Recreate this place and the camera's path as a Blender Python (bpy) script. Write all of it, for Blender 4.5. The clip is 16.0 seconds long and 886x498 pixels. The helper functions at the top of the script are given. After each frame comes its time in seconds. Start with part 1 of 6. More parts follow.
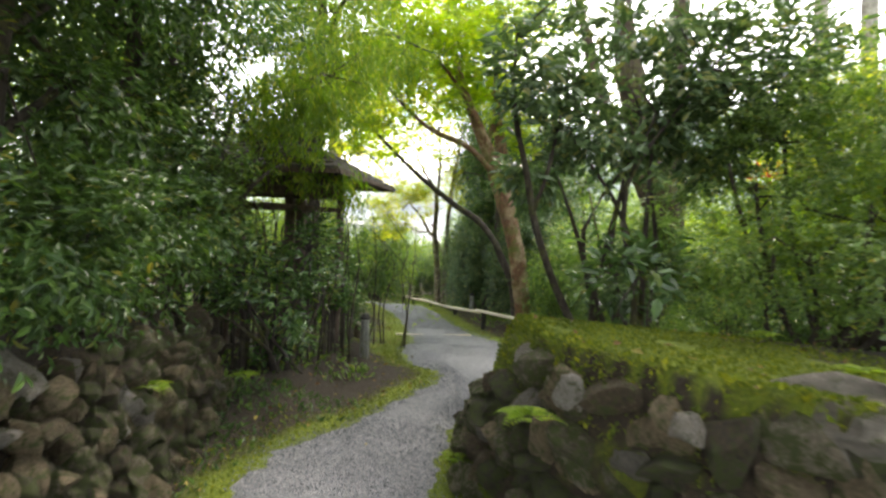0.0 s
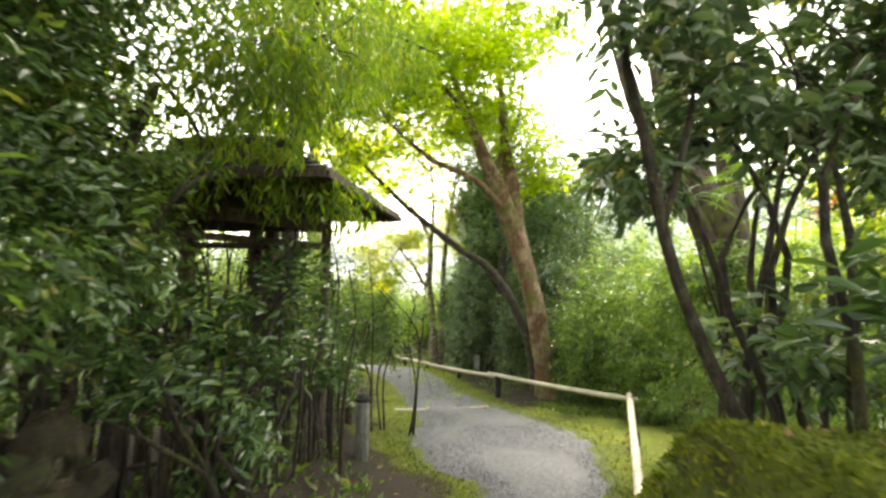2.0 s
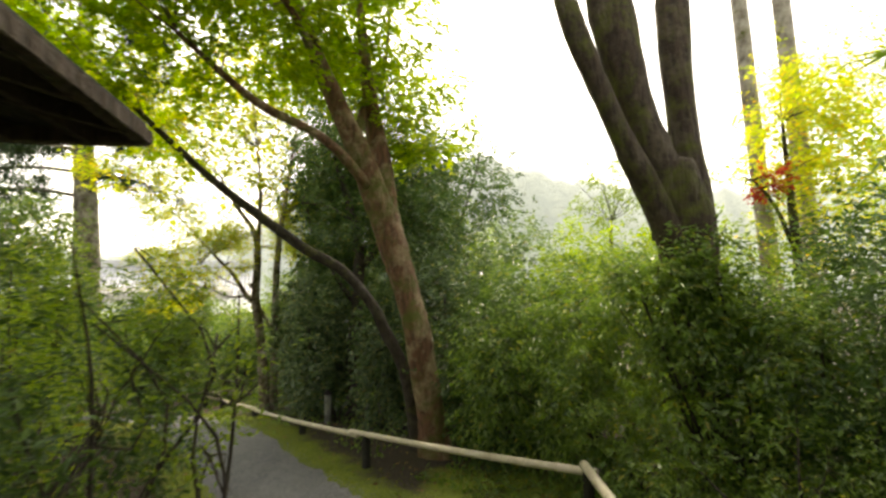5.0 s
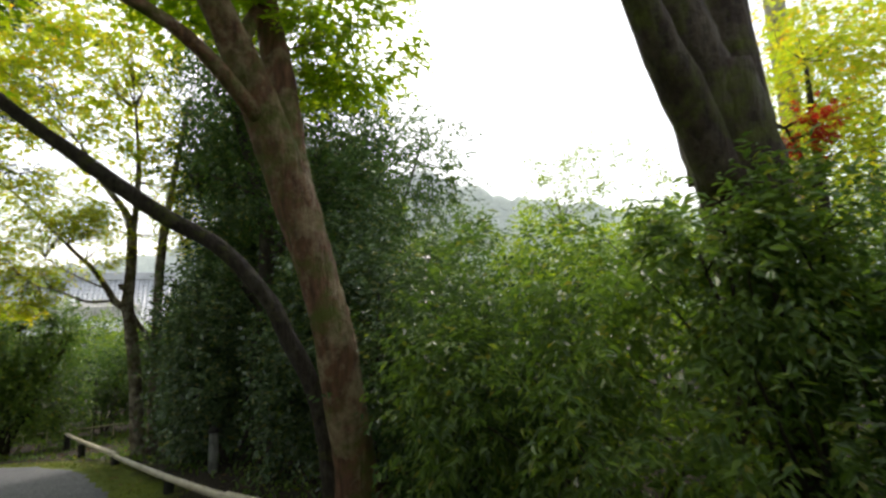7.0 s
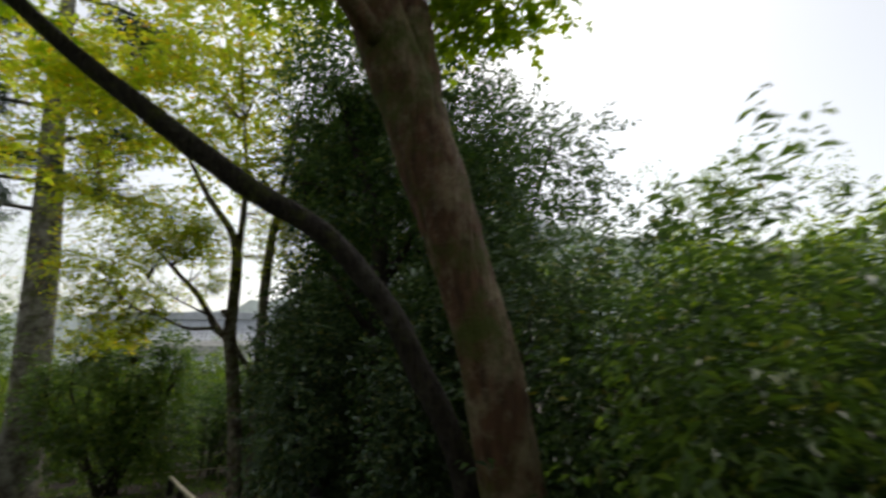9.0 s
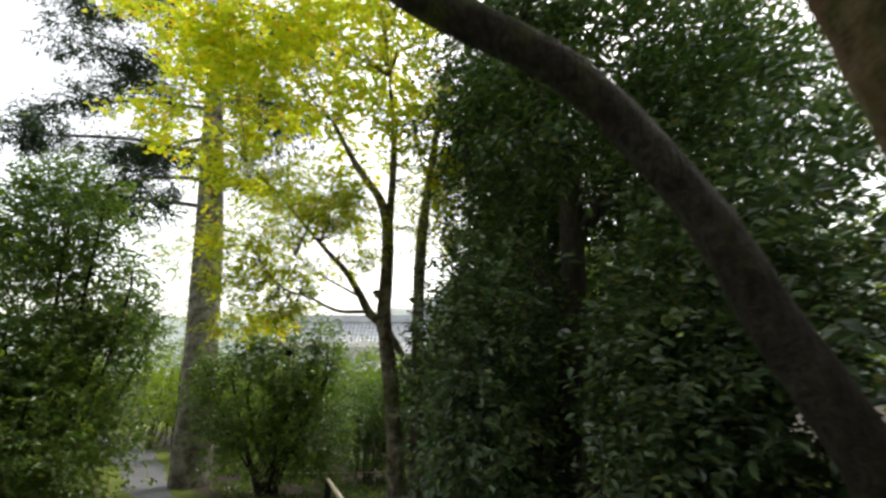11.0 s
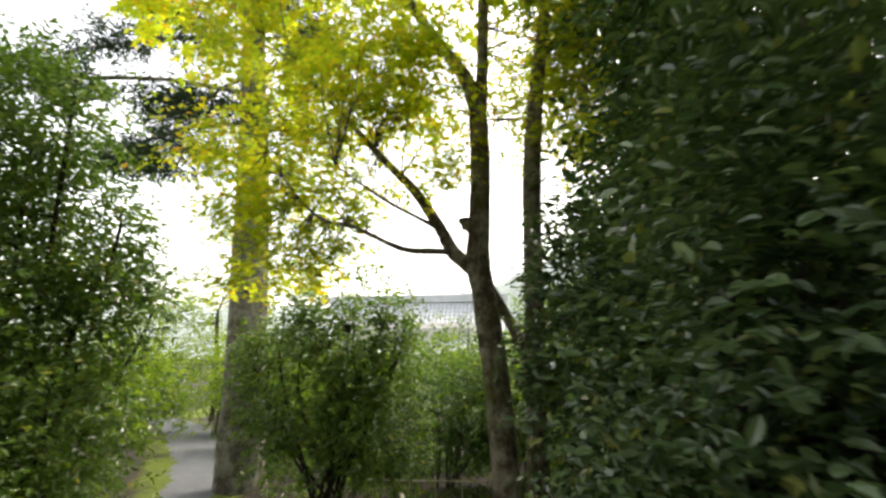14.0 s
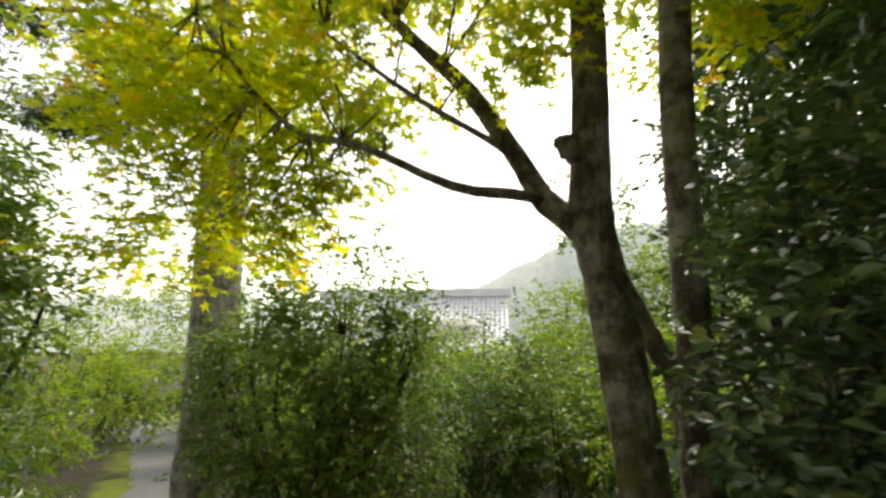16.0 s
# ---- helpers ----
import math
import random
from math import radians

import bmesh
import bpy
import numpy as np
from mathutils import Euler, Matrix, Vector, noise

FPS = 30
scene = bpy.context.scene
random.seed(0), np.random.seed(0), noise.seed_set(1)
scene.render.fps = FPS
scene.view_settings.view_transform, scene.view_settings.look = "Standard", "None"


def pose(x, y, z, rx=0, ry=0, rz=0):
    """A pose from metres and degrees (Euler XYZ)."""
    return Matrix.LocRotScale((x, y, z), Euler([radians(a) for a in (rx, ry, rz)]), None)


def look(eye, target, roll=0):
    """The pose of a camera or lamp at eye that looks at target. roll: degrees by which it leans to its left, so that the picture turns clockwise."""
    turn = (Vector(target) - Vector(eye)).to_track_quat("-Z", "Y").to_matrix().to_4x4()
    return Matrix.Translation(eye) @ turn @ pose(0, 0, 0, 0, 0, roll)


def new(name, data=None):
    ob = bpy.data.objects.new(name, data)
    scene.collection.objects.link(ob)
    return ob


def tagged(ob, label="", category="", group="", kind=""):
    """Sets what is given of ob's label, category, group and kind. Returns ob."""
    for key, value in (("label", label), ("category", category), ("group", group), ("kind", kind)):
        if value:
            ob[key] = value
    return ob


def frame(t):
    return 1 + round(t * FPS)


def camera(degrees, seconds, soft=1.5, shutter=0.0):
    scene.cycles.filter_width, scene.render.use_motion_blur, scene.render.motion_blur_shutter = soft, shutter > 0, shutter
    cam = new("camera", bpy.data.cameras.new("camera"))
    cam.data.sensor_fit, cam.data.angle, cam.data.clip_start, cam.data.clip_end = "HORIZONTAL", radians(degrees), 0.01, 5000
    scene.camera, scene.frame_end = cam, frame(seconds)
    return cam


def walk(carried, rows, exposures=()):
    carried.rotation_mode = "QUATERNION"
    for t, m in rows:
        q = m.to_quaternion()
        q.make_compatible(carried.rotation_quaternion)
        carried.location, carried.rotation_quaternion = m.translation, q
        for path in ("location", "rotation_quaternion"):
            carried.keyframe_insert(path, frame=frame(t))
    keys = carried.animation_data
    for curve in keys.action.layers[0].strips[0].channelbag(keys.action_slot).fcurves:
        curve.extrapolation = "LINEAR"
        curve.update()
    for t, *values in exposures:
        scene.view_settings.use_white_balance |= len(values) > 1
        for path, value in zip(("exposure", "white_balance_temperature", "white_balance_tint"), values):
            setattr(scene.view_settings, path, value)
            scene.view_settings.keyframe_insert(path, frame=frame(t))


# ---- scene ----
EXPO = [(0.0, 2.45, 7000, 10), (1.0, 2.55, 7100, 10), (2.0, 2.85, 7700, 10), (3.0, 2.75, 8100, 10), (4.5, 2.0, 8600, 10), (6.8, 1.05, 6900, 10), (8.0, 0.7, 6700, 10), (9.5, -0.15, 6600, 10), (11.8, 1.45, 7100, 10), (14.0, 1.5, 7200, 10), (16.0, 1.3, 7600, 10)]
cam = camera(83.4, 16.0, soft=2.6, shutter=0.5)
# seconds, eye, target, lean
PATH = [
    (0, (-0.000, 0.056, 1.644), (-0.020, 2.055, 1.592), 2.82),
    (0.5, (-0.158, 0.503, 1.637), (-0.178, 2.503, 1.601), 2.46),
    (1, (-0.269, 0.919, 1.575), (-0.290, 2.919, 1.546), 1.93),
    (1.5, (-0.345, 1.431, 1.552), (-0.356, 3.431, 1.595), 1.81),
    (2, (-0.470, 1.953, 1.522), (-0.420, 3.945, 1.689), 1.37),
    (2.5, (-0.544, 2.485, 1.500), (-0.397, 4.467, 1.721), 0.85),
    (3, (-0.614, 3.110, 1.525), (-0.409, 5.092, 1.696), 0.94),
    (3.5, (-0.620, 3.695, 1.472), (-0.270, 5.661, 1.579), 0.99),
    (4, (-0.510, 4.239, 1.484), (0.020, 6.166, 1.557), 1.06),
    (4.5, (-0.520, 4.690, 1.702), (0.100, 6.588, 1.834), -0.07),
    (6.8, (0.385, 7.050, 1.447), (1.285, 8.820, 1.690), -2.04),
    (7, (0.427, 7.213, 1.412), (1.335, 8.978, 1.657), -2.01),
    (7.5, (0.595, 7.625, 1.419), (1.494, 9.383, 1.737), -1.96),
    (8, (0.614, 8.128, 1.334), (1.455, 9.904, 1.707), -1.70),
    (8.5, (0.571, 8.547, 1.288), (1.326, 10.350, 1.713), -1.39),
    (9, (0.558, 9.024, 1.251), (1.093, 10.903, 1.683), -1.14),
    (9.5, (0.554, 9.538, 1.158), (0.843, 11.466, 1.607), -0.15),
    (9.7, (0.489, 9.710, 1.171), (0.730, 11.645, 1.613), -0.07),
    (11.8, (0.190, 11.460, 0.990), (0.068, 13.399, 1.463), -0.08),
    (12, (0.172, 11.628, 0.982), (0.013, 13.567, 1.447), -0.09),
    (12.5, (0.086, 12.048, 0.983), (-0.146, 13.981, 1.438), -0.02),
    (13, (-0.010, 12.481, 0.963), (-0.281, 14.415, 1.392), 0.04),
    (13.5, (-0.118, 12.917, 0.964), (-0.396, 14.855, 1.373), 0.10),
    (14, (-0.250, 13.372, 0.994), (-0.511, 15.314, 1.397), -0.13),
    (14.5, (-0.427, 13.857, 1.050), (-0.690, 15.798, 1.450), -0.01),
    (15, (-0.594, 14.290, 1.111), (-0.844, 16.235, 1.503), -0.26),
    (15.5, (-0.760, 14.725, 1.141), (-1.004, 16.675, 1.512), 0.10),
    (16, (-0.873, 15.165, 1.149), (-1.109, 17.113, 1.533), 0.27),
]
walk(cam, [(t, look(eye, target, roll)) for t, eye, target, roll in PATH],
     exposures=EXPO)

# ---- world and light: bright overcast sky, soft high sun behind thin cloud ----
world = bpy.data.worlds.new("world")
scene.world = world
world.use_nodes = True
wn, wl = world.node_tree.nodes, world.node_tree.links
sky = wn.new("ShaderNodeTexSky")
sky.sky_type, sky.sun_disc = "NISHITA", False
sky.sun_elevation, sky.sun_rotation = radians(52), radians(20)
sky.air_density, sky.dust_density, sky.ozone_density = 1.4, 2.0, 1.0
cloud = wn.new("ShaderNodeHueSaturation")
cloud.inputs["Saturation"].default_value = 0.35
wl.new(sky.outputs[0], cloud.inputs["Color"])
wl.new(cloud.outputs[0], wn["Background"].inputs["Color"])
wn["Background"].inputs["Strength"].default_value = 0.15
sun = new("sun", bpy.data.lights.new("sun", "SUN"))
sun.data.energy, sun.data.angle, sun.data.color = 0.9, radians(18), (1.0, 0.95, 0.86)
sun.matrix_world = look((0, 0, 40), (-8.4, -23.1, 8.5))

rng = np.random.default_rng(7)


# ---- materials ----
def material(name):
    m = bpy.data.materials.new(name)
    m.use_nodes = True
    return m, m.node_tree.nodes, m.node_tree.links, m.node_tree.nodes["Principled BSDF"]


def ramp(nodes, stops):
    r = nodes.new("ShaderNodeValToRGB")
    el = r.color_ramp.elements
    while len(el) < len(stops):
        el.new(0.5)
    for e, (p, c) in zip(el, stops):
        e.position, e.color = p, (*c, 1)
    return r


def noise_node(nodes, links, scale, detail=4.0, rough=0.6, coord="Object"):
    tc = nodes.new("ShaderNodeTexCoord")
    n = nodes.new("ShaderNodeTexNoise")
    n.inputs["Scale"].default_value, n.inputs["Detail"].default_value = scale, detail
    n.inputs["Roughness"].default_value = rough
    links.new(tc.outputs[coord], n.inputs["Vector"])
    return n


def bump(nodes, links, height, bsdf, strength, dist):
    b = nodes.new("ShaderNodeBump")
    b.inputs["Strength"].default_value, b.inputs["Distance"].default_value = strength, dist
    links.new(height, b.inputs["Height"])
    links.new(b.outputs[0], bsdf.inputs["Normal"])
    return b


def mix(nodes, links, fac, a, b, kind="MIX"):
    m = nodes.new("ShaderNodeMix")
    m.data_type, m.blend_type = "RGBA", kind
    for sock, v in ((m.inputs[0], fac), (m.inputs[6], a), (m.inputs[7], b)):
        if isinstance(v, (int, float)):
            sock.default_value = v
        elif isinstance(v, tuple):
            sock.default_value = (*v, 1)
        else:
            links.new(v, sock)
    return m.outputs[2]


def leaf_material(name, stops, rough=0.42, trans=0.35, glow=(1.6, 1.7, 0.7), gloss=0.5):
    m, n, l, p = material(name)
    geo = n.new("ShaderNodeNewGeometry")
    r = ramp(n, stops)
    l.new(geo.outputs["Random Per Island"], r.inputs[0])
    big = noise_node(n, l, 1.7, 3)
    shade = ramp(n, [(0.3, (0.62, 0.66, 0.62)), (0.7, (1.25, 1.2, 1.1))])
    l.new(big.outputs[0], shade.inputs[0])
    col = mix(n, l, 1.0, r.outputs[0], shade.outputs[0], "MULTIPLY")
    l.new(col, p.inputs["Base Color"])
    p.inputs["Roughness"].default_value = rough
    p.inputs["Specular IOR Level"].default_value = gloss
    fine = noise_node(n, l, 60, 2)
    bump(n, l, fine.outputs[0], p, 0.25, 0.01)
    tr = n.new("ShaderNodeBsdfTranslucent")
    l.new(mix(n, l, 1.0, col, glow, "MULTIPLY"), tr.inputs[0])
    ms = n.new("ShaderNodeMixShader")
    ms.inputs[0].default_value = trans
    l.new(p.outputs[0], ms.inputs[1])
    l.new(tr.outputs[0], ms.inputs[2])
    l.new(ms.outputs[0], n["Material Output"].inputs[0])
    return m


LEAF_DARK = leaf_material("dark_glossy_leaf", [(0, (0.05, 0.10, 0.036)), (0.5, (0.085, 0.16, 0.055)), (0.9, (0.14, 0.23, 0.07)), (1, (0.23, 0.25, 0.07))], 0.24, 0.24, (1.6, 1.7, 0.8), 0.9)
LEAF_CAMELLIA = leaf_material("camellia_leaf", [(0, (0.058, 0.102, 0.054)), (0.5, (0.098, 0.165, 0.080)), (0.9, (0.17, 0.25, 0.12)), (1, (0.30, 0.30, 0.10))], 0.22, 0.24, (1.6, 1.7, 0.8), 1.0)
LEAF_WOOD = leaf_material("shade_green_leaf", [(0, (0.036, 0.080, 0.026)), (0.6, (0.064, 0.125, 0.036)), (0.95, (0.11, 0.185, 0.045)), (1, (0.24, 0.22, 0.05))], 0.36, 0.34, (1.6, 1.7, 0.75), 0.5)
LEAF_MID = leaf_material("green_leaf", [(0, (0.075, 0.14, 0.034)), (0.6, (0.13, 0.215, 0.045)), (0.95, (0.20, 0.29, 0.055)), (1, (0.34, 0.30, 0.06))], 0.34, 0.40, (1.6, 1.7, 0.75), 0.8)
LEAF_BRIGHT = leaf_material("fresh_green_leaf", [(0, (0.12, 0.19, 0.024)), (0.6, (0.195, 0.285, 0.032)), (1, (0.30, 0.365, 0.04))], 0.42, 0.5)
LEAF_YELLOW = leaf_material("yellowing_maple_leaf", [(0, (0.27, 0.38, 0.06)), (0.6, (0.42, 0.46, 0.07)), (0.93, (0.56, 0.48, 0.07)), (1, (0.58, 0.32, 0.04))], 0.5, 0.78, (1.7, 1.7, 0.6))
LEAF_MAPLE = leaf_material("green_maple_leaf", [(0, (0.15, 0.24, 0.012)), (0.6, (0.24, 0.33, 0.015)), (1, (0.36, 0.40, 0.02))], 0.5, 0.66)
LEAF_RED = leaf_material("red_maple_leaf", [(0, (0.35, 0.03, 0.02)), (1, (0.5, 0.08, 0.04))], 0.5, 0.4, (1.4, 0.8, 0.7))
LEAF_CEDAR = leaf_material("cedar_foliage", [(0, (0.02, 0.05, 0.022)), (0.7, (0.035, 0.075, 0.03)), (1, (0.07, 0.10, 0.035))], 0.6, 0.15)
LEAF_DROOP = leaf_material("drooping_foliage", [(0, (0.08, 0.15, 0.014)), (0.7, (0.14, 0.22, 0.018)), (1, (0.25, 0.28, 0.03))], 0.5, 0.48)
MOSS_TUFT = leaf_material("moss_tuft", [(0, (0.060, 0.090, 0.008)), (0.6, (0.125, 0.160, 0.010)), (1, (0.23, 0.24, 0.014))], 0.8, 0.25)
FALLEN = leaf_material("fallen_leaf", [(0, (0.12, 0.06, 0.025)), (0.6, (0.22, 0.13, 0.05)), (1, (0.34, 0.28, 0.06))], 0.7, 0.1)


def bark_material(name, base, light, moss=0.0, scale=9.0, pale=0.35):
    m, n, l, p = material(name)
    tc = n.new("ShaderNodeTexCoord")
    mp = n.new("ShaderNodeMapping")
    mp.inputs["Scale"].default_value = (1, 1, 0.22)
    l.new(tc.outputs["Object"], mp.inputs[0])
    a = n.new("ShaderNodeTexNoise")
    a.inputs["Scale"].default_value, a.inputs["Detail"].default_value = scale * 3, 6
    l.new(mp.outputs[0], a.inputs[0])
    b = noise_node(n, l, scale * 0.45, 5, 0.7)
    c1 = ramp(n, [(0.3, tuple(v * 0.45 for v in base)), (0.55, base), (0.8, tuple(v * 1.5 for v in base))])
    l.new(a.outputs[0], c1.inputs[0])
    k = ramp(n, [(0.72 - pale, (0, 0, 0)), (0.95 - pale, (1, 1, 1))])
    l.new(b.outputs[0], k.inputs[0])
    col = mix(n, l, k.outputs[0], c1.outputs[0], light)
    if moss:
        g = noise_node(n, l, 3.1, 6, 0.7)
        kg = ramp(n, [(0.62 - moss * 0.3, (0, 0, 0)), (0.75 - moss * 0.2, (1, 1, 1))])
        l.new(g.outputs[0], kg.inputs[0])
        col = mix(n, l, kg.outputs[0], col, (0.09, 0.10, 0.015))
    l.new(col, p.inputs["Base Color"])
    p.inputs["Roughness"].default_value = 0.85
    hb = n.new("ShaderNodeMath")
    hb.operation = "MULTIPLY_ADD"
    l.new(b.outputs[0], hb.inputs[0])
    hb.inputs[1].default_value = 1.4
    l.new(a.outputs[0], hb.inputs[2])
    bump(n, l, hb.outputs[0], p, 1.0, 0.035)
    return m


BARK_MAPLE = bark_material("mossy_maple_bark", (0.165, 0.080, 0.045), (0.40, 0.32, 0.20), 0.5, 7, 0.25)
BARK_DARK = bark_material("dark_bark", (0.045, 0.034, 0.026), (0.10, 0.09, 0.07), 0.3, 12, 0.2)
BARK_OAK = bark_material("oak_bark", (0.055, 0.036, 0.025), (0.14, 0.115, 0.08), 0.4, 6, 0.24)
BARK_PALE = bark_material("pale_bark", (0.20, 0.17, 0.14), (0.42, 0.39, 0.34), 0.15, 6, 0.3)
BARK_CEDAR = bark_material("lichened_cedar_bark", (0.11, 0.085, 0.065), (0.34, 0.32, 0.26), 0.4, 10, 0.33)
BARK_YEL = bark_material("spotted_maple_bark", (0.095, 0.062, 0.044), (0.40, 0.35, 0.29), 0.3, 15, 0.30)
TIMBER = bark_material("weathered_timber", (0.07, 0.045, 0.032), (0.13, 0.10, 0.075), 0.0, 10, 0.25)
POST_DARK = bark_material("charred_post", (0.02, 0.018, 0.016), (0.05, 0.045, 0.04), 0.0, 12, 0.2)
POST_GRAY = bark_material("gray_stone_post", (0.16, 0.16, 0.15), (0.3, 0.3, 0.28), 0.25, 9, 0.3)
ROOF_BARK = bark_material("dark_bark_roofing", (0.05, 0.042, 0.034), (0.10, 0.09, 0.07), 0.3, 14, 0.25)


def bamboo_material():
    m, n, l, p = material("weathered_bamboo")
    a = noise_node(n, l, 3.0, 5)
    c = ramp(n, [(0.25, (0.38, 0.31, 0.22)), (0.5, (0.58, 0.51, 0.40)), (0.8, (0.72, 0.66, 0.55))])
    l.new(a.outputs[0], c.inputs[0])
    b = noise_node(n, l, 30, 3)
    k = ramp(n, [(0.55, (0, 0, 0)), (0.75, (0.6, 0.6, 0.6))])
    l.new(b.outputs[0], k.inputs[0])
    l.new(mix(n, l, k.outputs[0], c.outputs[0], (0.16, 0.14, 0.09)), p.inputs["Base Color"])
    p.inputs["Roughness"].default_value = 0.45
    bump(n, l, b.outputs[0], p, 0.3, 0.004)
    return m


BAMBOO = bamboo_material()


def ground_material():
    m, n, l, p = material("mossy_ground")
    at = n.new("ShaderNodeAttribute")
    at.attribute_name = "moss"
    big = noise_node(n, l, 1.3, 6, 0.65)
    fine = noise_node(n, l, 38, 5, 0.7)
    soil = ramp(n, [(0.3, (0.014, 0.010, 0.006)), (0.55, (0.036, 0.025, 0.014)), (0.75, (0.075, 0.052, 0.028))])
    l.new(fine.outputs[0], soil.inputs[0])
    moss = ramp(n, [(0.25, (0.05, 0.08, 0.006)), (0.5, (0.12, 0.165, 0.008)), (0.75, (0.22, 0.25, 0.012))])
    l.new(fine.outputs[0], moss.inputs[0])
    tone = ramp(n, [(0.3, (0.7, 0.75, 0.7)), (0.7, (1.25, 1.15, 1.0))])
    l.new(big.outputs[0], tone.inputs[0])
    mossy = mix(n, l, 1.0, moss.outputs[0], tone.outputs[0], "MULTIPLY")
    ad = n.new("ShaderNodeMath")
    ad.operation = "ADD"
    l.new(at.outputs["Fac"], ad.inputs[0])
    l.new(big.outputs[0], ad.inputs[1])
    k = ramp(n, [(0.72, (0, 0, 0)), (0.95, (1, 1, 1))])
    l.new(ad.outputs[0], k.inputs[0])
    l.new(mix(n, l, k.outputs[0], soil.outputs[0], mossy), p.inputs["Base Color"])
    p.inputs["Roughness"].default_value = 0.95
    bump(n, l, fine.outputs[0], p, 1.0, 0.03)
    return m


GROUND = ground_material()


def gravel_material(name, lift):
    m, n, l, p = material(name)
    tc = n.new("ShaderNodeTexCoord")
    v = n.new("ShaderNodeTexVoronoi")
    v.inputs["Scale"].default_value = 75
    l.new(tc.outputs["Object"], v.inputs["Vector"])
    hs = n.new("ShaderNodeSeparateColor")
    l.new(v.outputs["Color"], hs.inputs[0])
    c = ramp(n, [(0.0, tuple(x * lift for x in (0.12, 0.125, 0.145))), (0.6, tuple(x * lift for x in (0.20, 0.205, 0.225))), (1.0, tuple(x * lift for x in (0.29, 0.295, 0.31)))])
    l.new(hs.outputs[0], c.inputs[0])
    big = noise_node(n, l, 0.9, 6, 0.7)
    tone = ramp(n, [(0.3, (0.75, 0.75, 0.75)), (0.7, (1.2, 1.18, 1.15))])
    l.new(big.outputs[0], tone.inputs[0])
    l.new(mix(n, l, 1.0, c.outputs[0], tone.outputs[0], "MULTIPLY"), p.inputs["Base Color"])
    p.inputs["Roughness"].default_value = 0.85
    bump(n, l, v.outputs["Distance"], p, 1.0, -0.012)
    return m


GRAVEL = gravel_material("gray_gravel", 0.8)


def grain_material():
    m, n, l, p = material("gravel_grain")
    geo = n.new("ShaderNodeNewGeometry")
    c = ramp(n, [(0, (0.075, 0.08, 0.095)), (0.7, (0.155, 0.16, 0.18)), (1, (0.29, 0.295, 0.31))])
    l.new(geo.outputs["Random Per Island"], c.inputs[0])
    l.new(c.outputs[0], p.inputs["Base Color"])
    p.inputs["Roughness"].default_value = 0.8
    return m


GRAIN = grain_material()


def stone_material(name, dark, mid, pale, moss):
    m, n, l, p = material(name)
    info = n.new("ShaderNodeObjectInfo")
    a = noise_node(n, l, 5, 6, 0.7)
    ad = n.new("ShaderNodeMath")
    ad.operation = "MULTIPLY_ADD"
    l.new(info.outputs["Random"], ad.inputs[0])
    ad.inputs[1].default_value = 0.45
    l.new(a.outputs[0], ad.inputs[2])
    c = ramp(n, [(0.35, dark), (0.7, mid), (1.0, pale)])
    l.new(ad.outputs[0], c.inputs[0])
    g = noise_node(n, l, 2.2, 7, 0.75)
    kg = ramp(n, [(0.66 - moss, (0, 0, 0)), (0.78 - moss, (1, 1, 1))])
    l.new(g.outputs[0], kg.inputs[0])
    fine = noise_node(n, l, 34, 5, 0.7)
    green = ramp(n, [(0.3, (0.03, 0.045, 0.008)), (0.7, (0.10, 0.12, 0.016))])
    l.new(fine.outputs[0], green.inputs[0])
    l.new(mix(n, l, kg.outputs[0], c.outputs[0], green.outputs[0]), p.inputs["Base Color"])
    p.inputs["Roughness"].default_value = 0.85
    bump(n, l, fine.outputs[0], p, 1.0, 0.05)
    return m


STONE = stone_material("mossy_wall_stone", (0.022, 0.017, 0.011), (0.088, 0.068, 0.040), (0.30, 0.25, 0.18), 0.24)
STONE_WARM = stone_material("brown_wall_stone", (0.026, 0.020, 0.012), (0.098, 0.068, 0.036), (0.29, 0.22, 0.13), 0.17)
STONE_PALE = stone_material("pale_boulder_stone", (0.09, 0.08, 0.065), (0.23, 0.20, 0.165), (0.44, 0.40, 0.35), 0.14)


def tile_material():
    m, n, l, p = material("gray_tile_painted_sheen")
    info = n.new("ShaderNodeObjectInfo")
    a = noise_node(n, l, 2.0, 5)
    # tile grays lifted to hold the roof's white highlight
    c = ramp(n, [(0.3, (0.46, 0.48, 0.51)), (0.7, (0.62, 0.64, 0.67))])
    l.new(a.outputs[0], c.inputs[0])
    l.new(c.outputs[0], p.inputs["Base Color"])
    p.inputs["Roughness"].default_value = 0.4
    return m


TILE = tile_material()


def hazy_forest_material():
    m, n, l, p = material("haze_painted_forest")
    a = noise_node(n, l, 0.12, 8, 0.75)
    # pale gray-greens stand in for the haze of distance
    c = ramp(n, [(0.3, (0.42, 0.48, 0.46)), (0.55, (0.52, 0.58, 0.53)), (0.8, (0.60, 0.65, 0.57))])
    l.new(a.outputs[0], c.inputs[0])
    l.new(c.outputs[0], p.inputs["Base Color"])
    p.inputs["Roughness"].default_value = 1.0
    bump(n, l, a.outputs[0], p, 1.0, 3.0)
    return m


FOREST_HAZE = hazy_forest_material()
PLASTER = bark_material("temple_wall_plaster", (0.5, 0.48, 0.43), (0.62, 0.6, 0.55), 0.0, 3, 0.3)


# ---- the plan: heights of the ground ----
def step(a, b, v):
    k = np.clip((v - a) / (b - a), 0, 1)
    return k * k * (3 - 2 * k)


def slope(y):
    return np.interp(y, [-60, 0, 6, 8, 9.5, 11.8, 15.2, 17.5, 20, 22, 30, 60, 400], [0.05, 0.05, 0, -0.15, -0.35, -0.54, -0.52, -0.85, -1.15, -1.3, -1.7, -3, -3])


